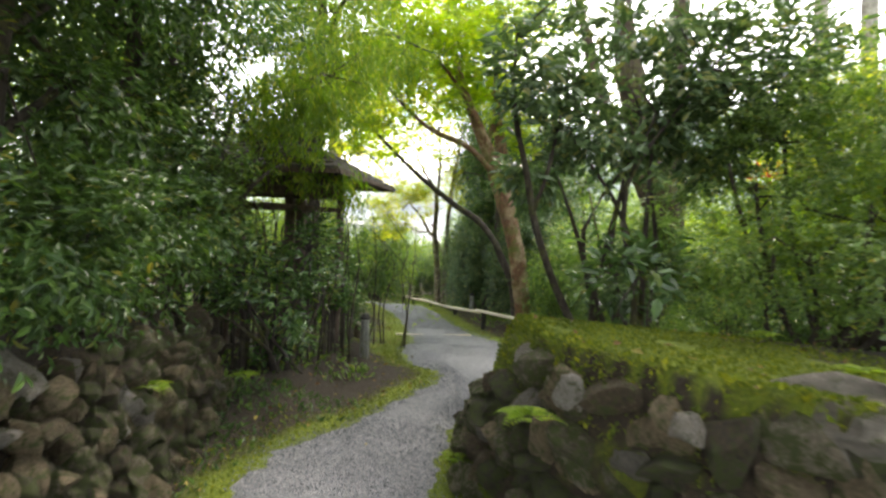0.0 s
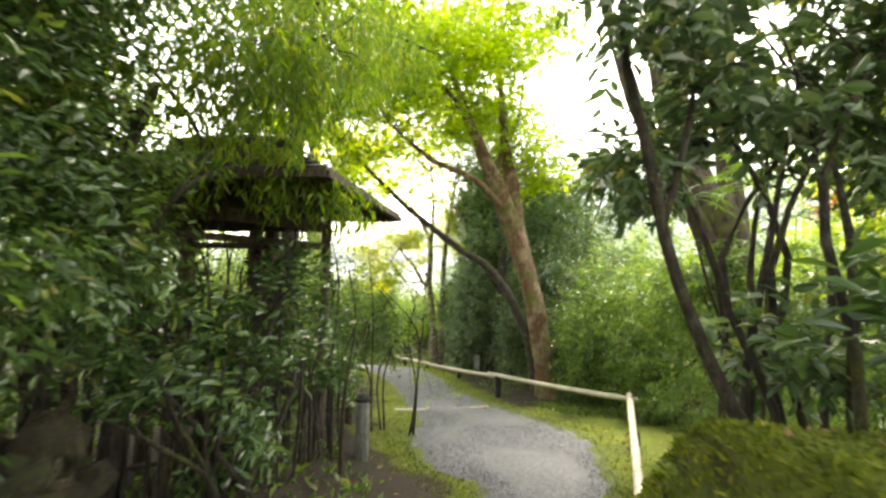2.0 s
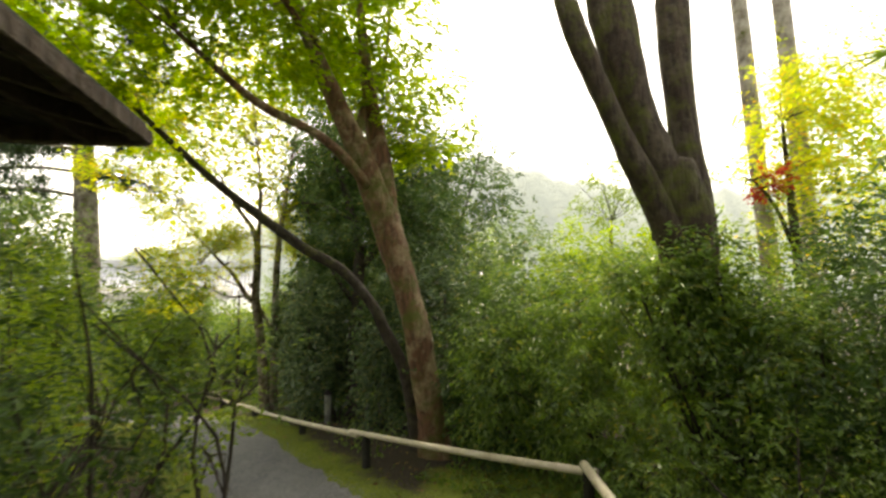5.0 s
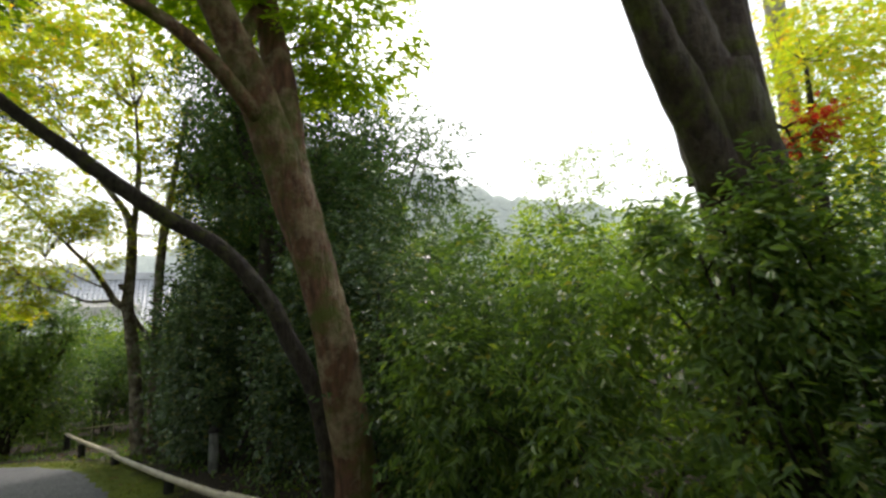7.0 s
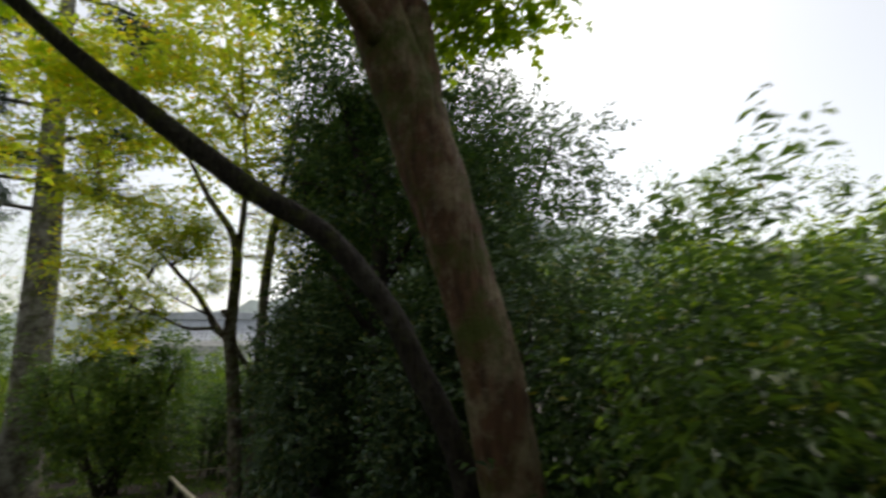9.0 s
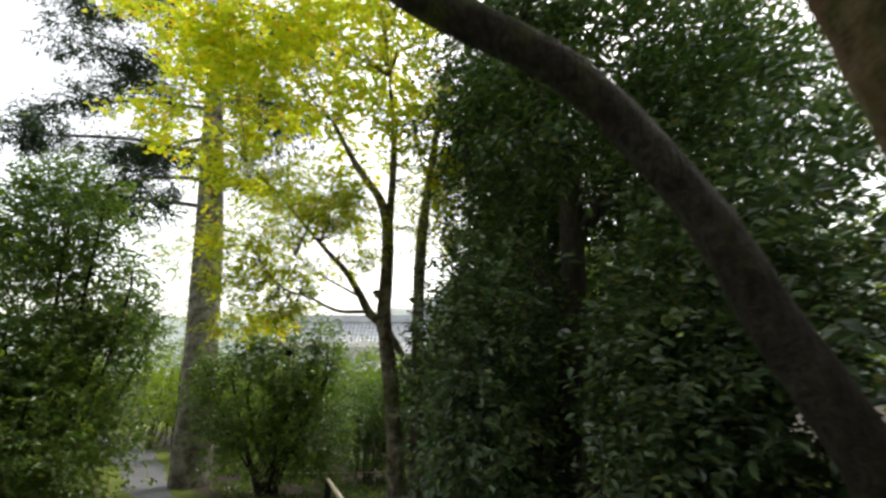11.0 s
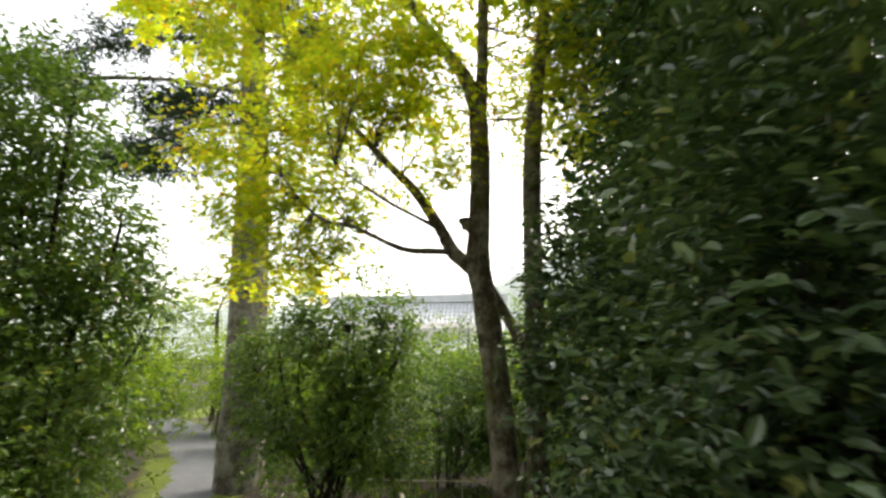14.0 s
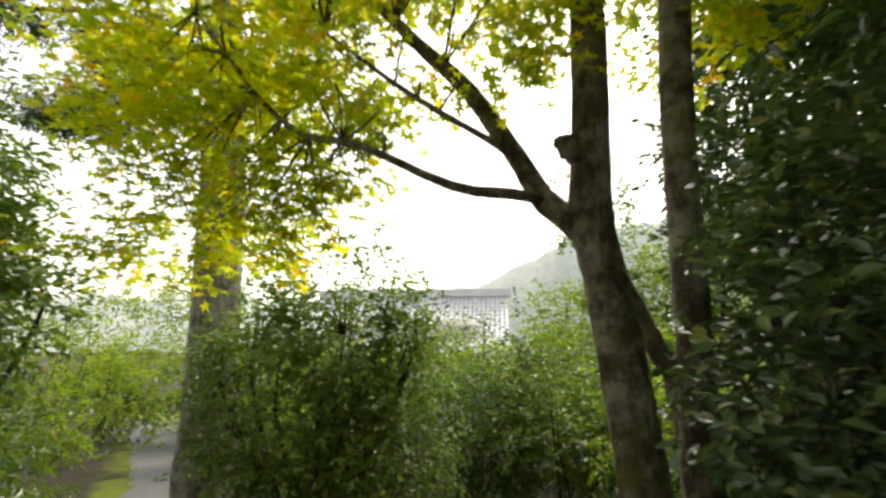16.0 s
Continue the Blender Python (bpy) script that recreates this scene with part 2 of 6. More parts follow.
def wall_right(y):
    """The foot of the dry-stone wall beside the path."""
    return np.interp(y, [-6, 0.8, 1.4, 1.75, 2.05, 2.4, 3.0, 3.6, 4.6], [4.6, 3.0, 1.95, 1.30, 0.80, 0.45, 0.16, 0.12, 0.30])


def wall_left(y):
    return np.interp(y, [-6, 1.5, 3.0, 4.2, 5.0], [-1.5, -1.58, -1.68, -1.86, -2.3])


def height(x, y):
    x, y = np.asarray(x, float), np.asarray(y, float)
    z = slope(y)
    r = wall_right(y)
    up = step(0.02, 0.42, x - r) * 1.08 * (1 - step(3.55, 5.6, y + 0.35 * (x - 0.6) * (x < 3)))
    up = np.maximum(up, step(0.3, 3.5, x - 2.6) * 0.9 * (1 - step(4, 9, y)))
    left = step(0.05, 0.4, wall_left(y) - x) * 0.92 * (1 - step(4.0, 5.2, y))
    bank = step(0.0, 0.5, -1.0 - x + 0.15 * np.sin(y * 2)) * 0.16 * step(3.6, 4.6, y) * (1 - step(9, 12, y))
    lump = 0.035 * np.sin(x * 2.3 + 1) * np.sin(y * 1.9) + 0.02 * np.sin(x * 5.1) * np.sin(y * 4.3 + 2)
    far = step(1.2, 5, np.abs(x + 0.1 * y)) * lump * 1.2
    return z + up + np.maximum(left, bank) + far


# rows of the gravel path: y on its left edge, x, then its right edge
PATH_EDGES = [
    ((-1.35, -5.0), (0.7, -5.0)), ((-1.38, 0.0), (0.55, 0.0)), ((-1.36, 2.0), (0.25, 2.0)), ((-1.28, 3.0), (0.04, 3.1)),
    ((-1.15, 3.7), (0.10, 3.9)), ((-0.75, 4.25), (0.24, 4.6)), ((-0.43, 4.85), (0.55, 5.1)), ((-0.08, 5.6), (0.95, 5.8)),
    ((-0.08, 6.05), (1.15, 6.5)), ((-0.45, 6.5), (1.30, 7.2)), ((-0.62, 7.4), (1.33, 8.2)), ((-0.6, 8.7), (1.22, 9.3)),
    ((-0.75, 10.3), (0.85, 10.4)), ((-0.94, 11.6), (0.5, 11.5)), ((-1.35, 13.2), (0.12, 12.7)), ((-1.9, 14.6), (-0.2, 14.0)),
    ((-2.4, 16.0), (-0.65, 15.4)), ((-3.0, 17.8), (-1.25, 17.0)), ((-3.9, 19.3), (-2.6, 18.9)), ((-5.6, 20.9), (-4.4, 20.5)),
    ((-7.1, 23.1), (-6.0, 23.1)), ((-8.8, 25.5), (-7.4, 25.5)), ((-12.7, 30.5), (-10.7, 30.5)), ((-17, 35), (-15, 35)),
]


def curve_rows(pts, n):
    """n points along a smooth line through pts."""
    p = np.asarray(pts, float)
    p = np.vstack([2 * p[0] - p[1], p, 2 * p[-1] - p[-2]])
    u = np.linspace(0, len(p) - 3 - 1e-6, n)
    i = u.astype(int)
    f = (u - i)[:, None]
    a, b, c, d = p[i], p[i + 1], p[i + 2], p[i + 3]
    return 0.5 * (2 * b + (c - a) * f + (2 * a - 5 * b + 4 * c - d) * f**2 + (3 * b - a - 3 * c + d) * f**3)


EDGE_L = curve_rows([e[0] for e in PATH_EDGES], 240)
EDGE_R = curve_rows([e[1] for e in PATH_EDGES], 240)


def off_path(x, y):
    """About how far a place lies outside the path's edges; negative on the path."""
    x, y = np.asarray(x, float), np.asarray(y, float)
    left = np.interp(y, EDGE_L[:, 1], EDGE_L[:, 0])
    right = np.interp(y, EDGE_R[:, 1], EDGE_R[:, 0])
    return np.maximum(left - x, x - right)


# ---- building blocks ----
def mesh_from(name, verts, faces, smooth=True):
    me = bpy.data.meshes.new(name)
    verts = np.asarray(verts, np.float32).reshape(-1, 3)
    faces = np.asarray(faces, np.int32)
    me.vertices.add(len(verts))
    me.vertices.foreach_set("co", verts.ravel())
    k = faces.shape[1]
    me.loops.add(faces.size)
    me.loops.foreach_set("vertex_index", faces.ravel())
    me.polygons.add(len(faces))
    me.polygons.foreach_set("loop_start", np.arange(len(faces), dtype=np.int32) * k)
    me.polygons.foreach_set("use_smooth", np.full(len(faces), smooth))
    me.update(calc_edges=True)
    me.validate()
    return me


def thing(name, at, label, category, group="", kind=""):
    ob = new(name)
    ob.location = at
    ob.empty_display_size = 0.1
    return tagged(ob, label, category, group, kind)


def part(name, me, mat, parent, label=""):
    """Links a mesh, given in the world's metres, as one part under its thing."""
    ob = new(name, me)
    if mat and not me.materials:
        me.materials.append(mat)
    ob.parent = parent
    base = parent.location if parent.parent is None else parent.location + parent.parent.location
    ob.location = -base
    return tagged(ob, label)


def tube(points, radii, sides=9, rough=0.06, steps=6, seed=0):
    """A knotty limb along a smooth line."""
    g = np.random.default_rng(seed)
    pts = np.asarray(points, float)
    n = max(3, (len(pts) - 1) * steps + 1)
    c = curve_rows(pts, n)
    r = np.interp(np.linspace(0, 1, n), np.linspace(0, 1, len(radii)), radii)
    d = np.gradient(c, axis=0)
    d /= np.linalg.norm(d, axis=1, keepdims=True) + 1e-9
    ref = np.where(np.abs(d[:, 2:3]) > 0.9, [[1.0, 0, 0]], [[0, 0, 1.0]])
    a = np.cross(d, ref)
    a /= np.linalg.norm(a, axis=1, keepdims=True) + 1e-9
    b = np.cross(d, a)
    th = np.linspace(0, 2 * np.pi, sides, endpoint=False)
    ph = g.uniform(0, 6.28, 4)
    t = np.linspace(0, 1, n)[:, None]
    wob = 1 + rough * (np.sin(2 * th + ph[0] + 7 * t) + 0.7 * np.sin(3 * th + ph[1] - 9 * t) + 0.6 * np.sin(17 * t + ph[2])) + rough * g.normal(0, 0.35, (n, sides))
    rr = r[:, None] * wob
    v = c[:, None] + rr[..., None] * (np.cos(th)[None, :, None] * a[:, None] + np.sin(th)[None, :, None] * b[:, None])
    idx = np.arange(n * sides).reshape(n, sides)
    q = np.stack([idx[:-1], np.roll(idx, -1, 1)[:-1], np.roll(idx, -1, 1)[1:], idx[1:]], -1).reshape(-1, 4)
    v = v.reshape(-1, 3)
    tip = len(v)
    v = np.vstack([v, c[-1] + d[-1] * r[-1] * 0.5, c[0]])
    cap = np.stack([idx[-1], np.roll(idx[-1], -1), np.full(sides, tip), np.full(sides, tip)], -1)
    cap2 = np.stack([np.roll(idx[0], -1), idx[0], np.full(sides, tip + 1), np.full(sides, tip + 1)], -1)
    return v, q, cap, cap2


def tubes_mesh(name, list_of):
    """One mesh of many limbs: (points, radii, sides, rough)."""
    vs, fs, k = [], [], 0
    for s, (pts, rad, sides, rough) in enumerate(list_of):
        v, q, c1, c2 = tube(pts, rad, sides, rough, 2 if sides < 6 else 3 if sides < 8 else 6, s + 11)
        tri = [np.concatenate([c[:, :3]]) for c in (c1, c2)]
        vs.append(v)
        fs.append((q + k, [t + k for t in tri]))
        k += len(v)
    quads = np.vstack([f[0] for f in fs])
    tris = np.vstack([np.vstack(f[1]) for f in fs])
    both = np.vstack([quads[:, [0, 1, 2]], quads[:, [0, 2, 3]], tris])
    return mesh_from(name, np.vstack(vs), both)


def unit(v):
    return v / (np.linalg.norm(v, axis=-1, keepdims=True) + 1e-9)


OVAL = (np.array([(0, 0, 0), (0.3, 0.42, 0.06), (0.68, 0.40, 0.05), (1, 0, -0.12), (0.68, -0.40, 0.05), (0.3, -0.42, 0.06)]), np.array([(0, 3, 2, 1), (0, 5, 4, 3)]))
DIAMOND = (np.array([(0, 0, 0), (0.45, 0.5, 0.10), (1, 0, -0.10), (0.45, -0.5, 0.10)]), np.array([(0, 2, 1), (0, 3, 2)]))
BLADE = (np.array([(0, 0, 0), (0.35, 0.5, 0.05), (1, 0, -0.25), (0.35, -0.5, 0.05)]), np.array([(0, 2, 1), (0, 3, 2)]))


def star(lobes, spread, notch):
    v, f = [(0, 0, 0)], []
    ang = np.linspace(-spread, spread, lobes)
    half = ang[1] - ang[0] if lobes > 1 else 1
    for i in range(lobes + 1):
        a = ang[0] + (i - 0.5) * half
        v.append((notch * math.cos(a), notch * math.sin(a), 0.02))
    for i, a in enumerate(ang):
        reach = 1 - 0.35 * abs(a) / spread
        v.append((reach * math.cos(a), reach * math.sin(a), -0.10))
        f.append((0, 1 + i, 2 + lobes + i, 2 + i))
    return np.array(v), np.array(f)


MAPLE = star(5, 2.0, 0.33)
MAPLE_FAR = star(3, 1.5, 0.42)
PALM = star(8, 2.4, 0.17)


def leaves_mesh(name, pos, axis, normal, size, width, shape):
    """Many separate leaves in one mesh."""
    tv, tf = shape
    ax = unit(axis)
    side = unit(np.cross(normal, ax))
    up = np.cross(ax, side)
    s, w = size[:, None, None], (size * width)[:, None, None]
    v = pos[:, None] + s * tv[None, :, 0:1] * ax[:, None] + w * tv[None, :, 1:2] * side[:, None] + s * tv[None, :, 2:3] * up[:, None]
    k = np.arange(len(pos))[:, None, None] * len(tv)
    return mesh_from(name, v.reshape(-1, 3), (tf[None] + k).reshape(-1, tf.shape[1]), smooth=False)


def crown_points(lobes, twigs, g, shell=0.5):
    """Twig bases on uneven, lobed outlines, with the way out from each lobe's middle."""
    L = np.asarray(lobes, float)
    vol = L[:, 3] * L[:, 4] + L[:, 4] * L[:, 5] + L[:, 3] * L[:, 5]
    pick = g.choice(len(L), twigs, p=vol / vol.sum())
    d = unit(g.normal(size=(twigs, 3)))
    ph = g.uniform(0, 6.28, (len(L), 3))[pick]
    wave = 0.86 + 0.16 * np.sin(5 * d[:, 0] + ph[:, 0]) * np.sin(4 * d[:, 1] + ph[:, 1]) + 0.14 * np.sin(7 * d[:, 2] + ph[:, 2]) + g.normal(0, 0.07, twigs)
    r = (shell + (1 - shell) * g.random(twigs) ** 0.6) * wave
    p = L[pick, :3] + d * r[:, None] * L[pick, 3:6]
    return p, d, pick


def crown(name, lobes, twigs, per, size, shape, mat, parent, width=0.5, seed=1, shell=0.5, droop=0.15, flat=0.5, twig=0.22, layer=0.0, label="", zmin=None):
    g = np.random.default_rng(seed)
    p, d, pick = crown_points(lobes, max(6, twigs // 13), g, shell)
    L = np.asarray(lobes, float)
    own = g.integers(0, len(p), twigs)
    grow = np.where(g.random(twigs) < 0.08, 1.5, 1.0) * np.clip(g.gamma(2.0, 0.5, len(p))[own] ** 0.4, 0.5, 1.4)
    spread = np.clip(L[pick][:, 3:6] * 0.23, 0.05, 0.25)[own] * grow[:, None]
    p = p[own] + np.clip(g.normal(size=(twigs, 3)), -1.7, 1.7) * spread
    pick = pick[own]
    d = unit((p - L[pick, :3]) / L[pick, 3:6])
    if layer:
        p[:, 2] = np.round((p[:, 2] + 0.12 * np.sin(2.1 * p[:, 0] + 1.7 * p[:, 1])) / layer) * layer + g.normal(0, layer * 0.30, twigs)
        d = unit(d * (1, 1, 0.15))
    way = unit(d + g.normal(0, 0.45, d.shape) + (0, 0, -droop))
    n = twigs * per
    t = np.tile((np.arange(per) + 0.5) / per, twigs)
    base = np.repeat(p, per, 0) + np.repeat(way, per, 0) * (t * twig)[:, None] + g.normal(0, twig * 0.10, (n, 3))
    sidew = np.where(np.arange(n) % 2 == 0, 1.0, -1.0)[:, None]
    across = unit(np.cross(np.repeat(way, per, 0), (0, 0, 1.0)) + 1e-4)
    ax = unit(np.repeat(way, per, 0) * 0.7 + across * sidew * 0.8 + g.normal(0, 0.3, (n, 3)) + (0, 0, -droop))
    nrm = unit(np.array([0, 0, 1.0]) * (flat + 0.2) + g.normal(0, 1 - flat * 0.75, (n, 3)) * 0.75 + np.repeat(d, per, 0) * 0.45)
    sz = size * g.uniform(0.65, 1.25, n)
    if zmin is not None:
        keep = base[:, 2] > zmin
        base, ax, nrm, sz = base[keep], ax[keep], nrm[keep], sz[keep]
    ob = tagged(part(name, leaves_mesh(name, base, ax, nrm, sz, width, shape), mat, parent, label), kind="stuff")
    return ob, p


def twigs_mesh(name, lobes, starts, count, g, r0=0.012, sides=4):
    """Fine branches from the stems' heads out into the lobes."""
    out = []
    p, d, pick = crown_points(lobes, count, g, 0.45)
    st = np.asarray(starts, float)
    for q in p:
        i = np.argmin(((st - q) ** 2).sum(1))
        s = st[i]
        midp = s * 0.45 + q * 0.55 + g.normal(0, 0.06, 3) + (0, 0, 0.05)
        out.append(([s, midp, q], [r0, r0 * 0.6, r0 * 0.22], sides, 0.05))
    return out


def shrub(name, at, label, category, lobes, leaf, mat, twigs, per, size, stems=5, width=0.5, seed=1, shape=None, bark=None, shell=0.45, droop=0.15, flat=0.5, twig=0.22, layer=0.0, group="", stem_r=0.018, branches=26):
    g = np.random.default_rng(seed + 500)
    base = np.array([at[0], at[1], float(height(at[0], at[1])) - 0.05])
    t = thing(name, base, label, category, group)
    limbs, heads = [], []
    L = np.asarray(lobes, float)
    for i in range(stems):
        lo = L[i % len(L)]
        foot = base + (g.normal(0, 0.12), g.normal(0, 0.12), 0)
        head = lo[:3] + g.normal(0, 0.25, 3) * lo[3:6]
        mid_ = foot * 0.5 + head * 0.5 + (g.normal(0, 0.1), g.normal(0, 0.1), 0)
        limbs.append(([foot, mid_, head, head + (0, 0, lo[5] * 0.4)], [stem_r * 1.3, stem_r, stem_r * 0.8, stem_r * 0.4], 6, 0.08))
        heads += [mid_ * 0.5 + head * 0.5, head]
    for limb in limbs:
        part("stem", tubes_mesh("stem", [limb]), bark or BARK_DARK, t)
    tagged(part("twig_growth", tubes_mesh("twig_growth", twigs_mesh("twig", lobes, heads, branches, g, stem_r * 0.6)), bark or BARK_DARK, t), kind="stuff")
    crown(leaf, lobes, twigs, per, size, OVAL if shape is None else shape, mat, t, width, seed, shell, droop, flat, twig, layer)
    return t


# ---- the large structure ----
def axis_steps(lo, hi, fine, reach, growth=1.16):
    core = np.arange(lo, hi + fine, fine)
    out, s = [], fine
    while (sum(out) if out else 0) < reach:
        s *= growth
        out.append(s)
    far = np.cumsum(out)
    return np.concatenate([(lo - far)[::-1], core, hi + far])


def build_ground():
    xs, ys = axis_steps(-5.0, 5.5, 0.09, 420), axis_steps(-1.0, 24.0, 0.11, 420)
    gx, gy = np.meshgrid(xs, ys)
    z = height(gx, gy)
    inside = off_path(gx, gy) < -0.12
    z = np.where(inside, z - 0.05, z)
    v = np.stack([gx, gy, z], -1).reshape(-1, 3)
    w = len(xs)
    i = np.arange(len(ys) * w).reshape(len(ys), w)
    f = np.stack([i[:-1, :-1], i[:-1, 1:], i[1:, 1:], i[1:, :-1]], -1).reshape(-1, 4)
    me = mesh_from("ground", v, f)
    o = off_path(gx, gy)
    verge = np.exp(-((np.clip(o, 0, 9) / np.where((gx < -0.2) & (gy < 7), 0.34, 0.7)) ** 2)) * step(1.5, 3.4, gy)
    top = step(0.32, 0.5, gx - wall_right(gy)) * (1 - step(5.4, 7.2, gy)) * (1 - step(1.1, 1.9, gx - wall_right(gy)) * step(-4, 4.2, gy + gx * 0.4))
    behind = step(0, 0.4, gx - 1.0) * step(4.8, 5.6, gy) * (1 - step(10.0, 12.5, gy)) * (1 - step(2.6, 3.4, gx)) * 0.8
    face = step(-0.05, 0.1, gx - wall_right(gy)) * step(0.6, 0.4, gx - wall_right(gy)) * (1 - step(5.0, 6.0, gy)) * 0.35
    lawn = step(17, 19, gy) * step(-1.6, -1.2, gx) * 0.25
    moss = np.clip(np.maximum.reduce([verge * 0.9, top, behind, lawn, face]), 0, 1)
    at = me.attributes.new("moss", "FLOAT", "POINT")
    at.data.foreach_set("value", moss.ravel().astype(np.float32) * 0.62)
    me.materials.append(GROUND)
    tagged(new("ground", me), "dark forest soil with bright green moss beside the path", "ground", kind="structure")


def build_path():
    n, w = 240, 12
    k = np.linspace(0, 1, w)[None, :, None]
    p = EDGE_L[:, None] * (1 - k) + EDGE_R[:, None] * k
    wav = 0.05 * np.sin(np.arange(n) * 0.9)[:, None] + 0.03 * np.sin(np.arange(n) * 2.3)[:, None]
    p[:, 0, :1] += wav
    p[:, -1, :1] += wav[::-1]
    z = slope(p[..., 1]) + 0.022 - 0.03 * (np.abs(np.linspace(-1, 1, w)) ** 4)[None]
    z += 0.012 * np.sin(p[..., 0] * 3) * np.sin(p[..., 1] * 2.2)
    v = np.concatenate([p, z[..., None]], -1).reshape(-1, 3)
    i = np.arange(n * w).reshape(n, w)
    f = np.stack([i[:-1, :-1], i[:-1, 1:], i[1:, 1:], i[1:, :-1]], -1).reshape(-1, 4)
    me = mesh_from("path", v, f)
    me.materials.append(GRAVEL)
    path = tagged(new("path", me), "winding path of fine blue-gray gravel", "path", kind="structure")
    # loose grains
    g = np.random.default_rng(3)
    m = 26000
    row = (g.random(m) ** 0.8 * 130 + 22).astype(int)
    kk = g.random(m)[:, None] * 1.04 - 0.02
    q = EDGE_L[row] * (1 - kk) + EDGE_R[row] * kk + g.normal(0, 0.06, (m, 2))
    c = np.column_stack([q, slope(q[:, 1]) + 0.02])
    s = g.uniform(0.004, 0.010, m)[:, None, None]
    tv = np.array([(1, 0, 0), (-0.5, 0.8, 0), (-0.5, -0.8, 0), (0.1, 0, 0.8)])
    a = g.uniform(0, 6.28, m)
    rot = np.stack([np.stack([np.cos(a), -np.sin(a), 0 * a], -1), np.stack([np.sin(a), np.cos(a), 0 * a], -1), np.stack([0 * a, 0 * a, 1 + 0 * a], -1)], -2)
    v = c[:, None] + s * np.einsum("nij,kj->nki", rot, tv)
    f = np.array([(0, 1, 3), (1, 2, 3), (2, 0, 3)])[None] + np.arange(m)[:, None, None] * 4
    gr = new("gravel_grains", mesh_from("gravel_grains", v.reshape(-1, 3), f.reshape(-1, 3), False))
    gr.data.materials.append(GRAIN)
    tagged(gr, "loose gray gravel grains scattered over the path", "gravel", kind="stuff")


def build_hills():
    """A wooded ridge far behind the trees, with haze in its colour."""
    az = np.radians(np.linspace(-70, 100, 240))
    top = np.interp(np.degrees(az), [-70, -30, -12, -4, 2, 8, 16, 20, 24, 29, 34, 50, 75, 100], [24, 26, 28, 36, 50, 67, 72, 84, 91, 82, 72, 56, 48, 44])
    g = np.random.default_rng(5)
    top = top + g.normal(0, 0.9, len(az)) + 1.5 * np.sin(az * 60)
    rows = []
    for r, k in ((250, -0.06), (262, 0.3), (280, 0.65), (300, 0.93), (312, 1.0), (340, 0.8)):
        rows.append(np.stack([np.sin(az) * r, np.cos(az) * r + 5, top * k + g.normal(0, 0.8, len(az)) * (k < 1)], -1))
    v = np.array(rows)
    i = np.arange(v.shape[0] * v.shape[1]).reshape(v.shape[:2])
    f = np.stack([i[:-1, :-1], i[:-1, 1:], i[1:, 1:], i[1:, :-1]], -1).reshape(-1, 4)
    me = mesh_from("backdrop_hill", v.reshape(-1, 3), f)
    me.materials.append(FOREST_HAZE)
    tagged(new("backdrop_hill", me), "distant wooded mountain ridge with haze painted into its pale colour", "hill", kind="structure")


build_ground()
build_path()
build_hills()


# ---- bamboo rail ----
def rail_pole(name, a, b, r, parent, label=""):
    a, b = np.array(a), np.array(b)
    n = max(4, int(np.linalg.norm(b - a) / 0.35))
    pts, rad = [], []
    sag = np.array([0, 0, -0.02])
    for i in range(n + 1):
        c = a + (b - a) * i / n + sag * math.sin(math.pi * i / n)
        for d, k in ((-0.012, 1.0), (0.0, 1.13), (0.012, 1.0)):
            pts.append(c + unit(b - a) * d)
            rad.append(r * k * (1 - 0.15 * i / n))
    me = tubes_mesh(name, [(pts, rad, 10, 0.015)])
    return part(name, me, BAMBOO, parent, label)


def post(name, at, top, r, mat, parent, label=""):
    x, y = at
    z = float(height(x, y)) - 0.12
    me = tubes_mesh(name, [([(x, y, z), (x + 0.005, y, (z + top) / 2), (x, y + 0.004, top)], [r * 1.05, r, r * 0.95], 10, 0.03)])
    return part(name, me, mat, parent, label)


rail = thing("bamboo_rail", (0.9, 11.9, float(height(0.9, 11.9))), "low pale bamboo rail on dark posts along the path", "fence")
TIP = (-1.74, 20.3, -0.86)
rail_pole("rail", (2.56, 9.24, 0.01), (0.78, 12.14, -0.12), 0.040, rail)
rail_pole("rail", (0.84, 12.05, -0.15), (-0.5, 16.3, -0.55), 0.038, rail)
rail_pole("rail", (-0.45, 16.2, -0.52), TIP, 0.036, rail)
rail_pole("rail", (2.50, 9.32, 0.06), (1.02, 5.45, 0.06), 0.045, rail, "bamboo pole turning back toward the wall")
for at, top in (((2.52, 9.30), 0.05), ((0.93, 11.92), -0.13), ((0.28, 13.92), -0.33), ((-0.47, 16.22), -0.54), ((-1.2, 18.4), -0.74), ((-1.72, 20.25), -0.86), ((1.82, 7.5), 0.03), ((1.12, 5.65), 0.02)):
    post("post", at, top, 0.055, POST_DARK, rail)

pole = thing("bamboo_pole", (-0.15, 10.3, -0.40), "slim bamboo pole laid across the gravel path", "pole")
rail_pole("culm", (-0.95, 10.02, -0.375), (0.55, 10.52, -0.415), 0.024, pole)

for at, h, r in (((0.76, 14.48), 0.50, 0.06), ((-1.05, 6.62), 0.52, 0.06)):
    z = float(height(*at))
    gp = thing("marker_post", (*at, z), "short gray weathered post standing in moss", "post")
    post("shaft", at, z + h, r, POST_GRAY, gp)
    me = tubes_mesh("cap", [([(*at, z + h - 0.01), (*at, z + h + 0.015), (*at, z + h + 0.05)], [r * 1.15, r * 1.2, r * 0.7], 10, 0.02)])
    part("cap", me, POST_DARK, gp, "dark cap")

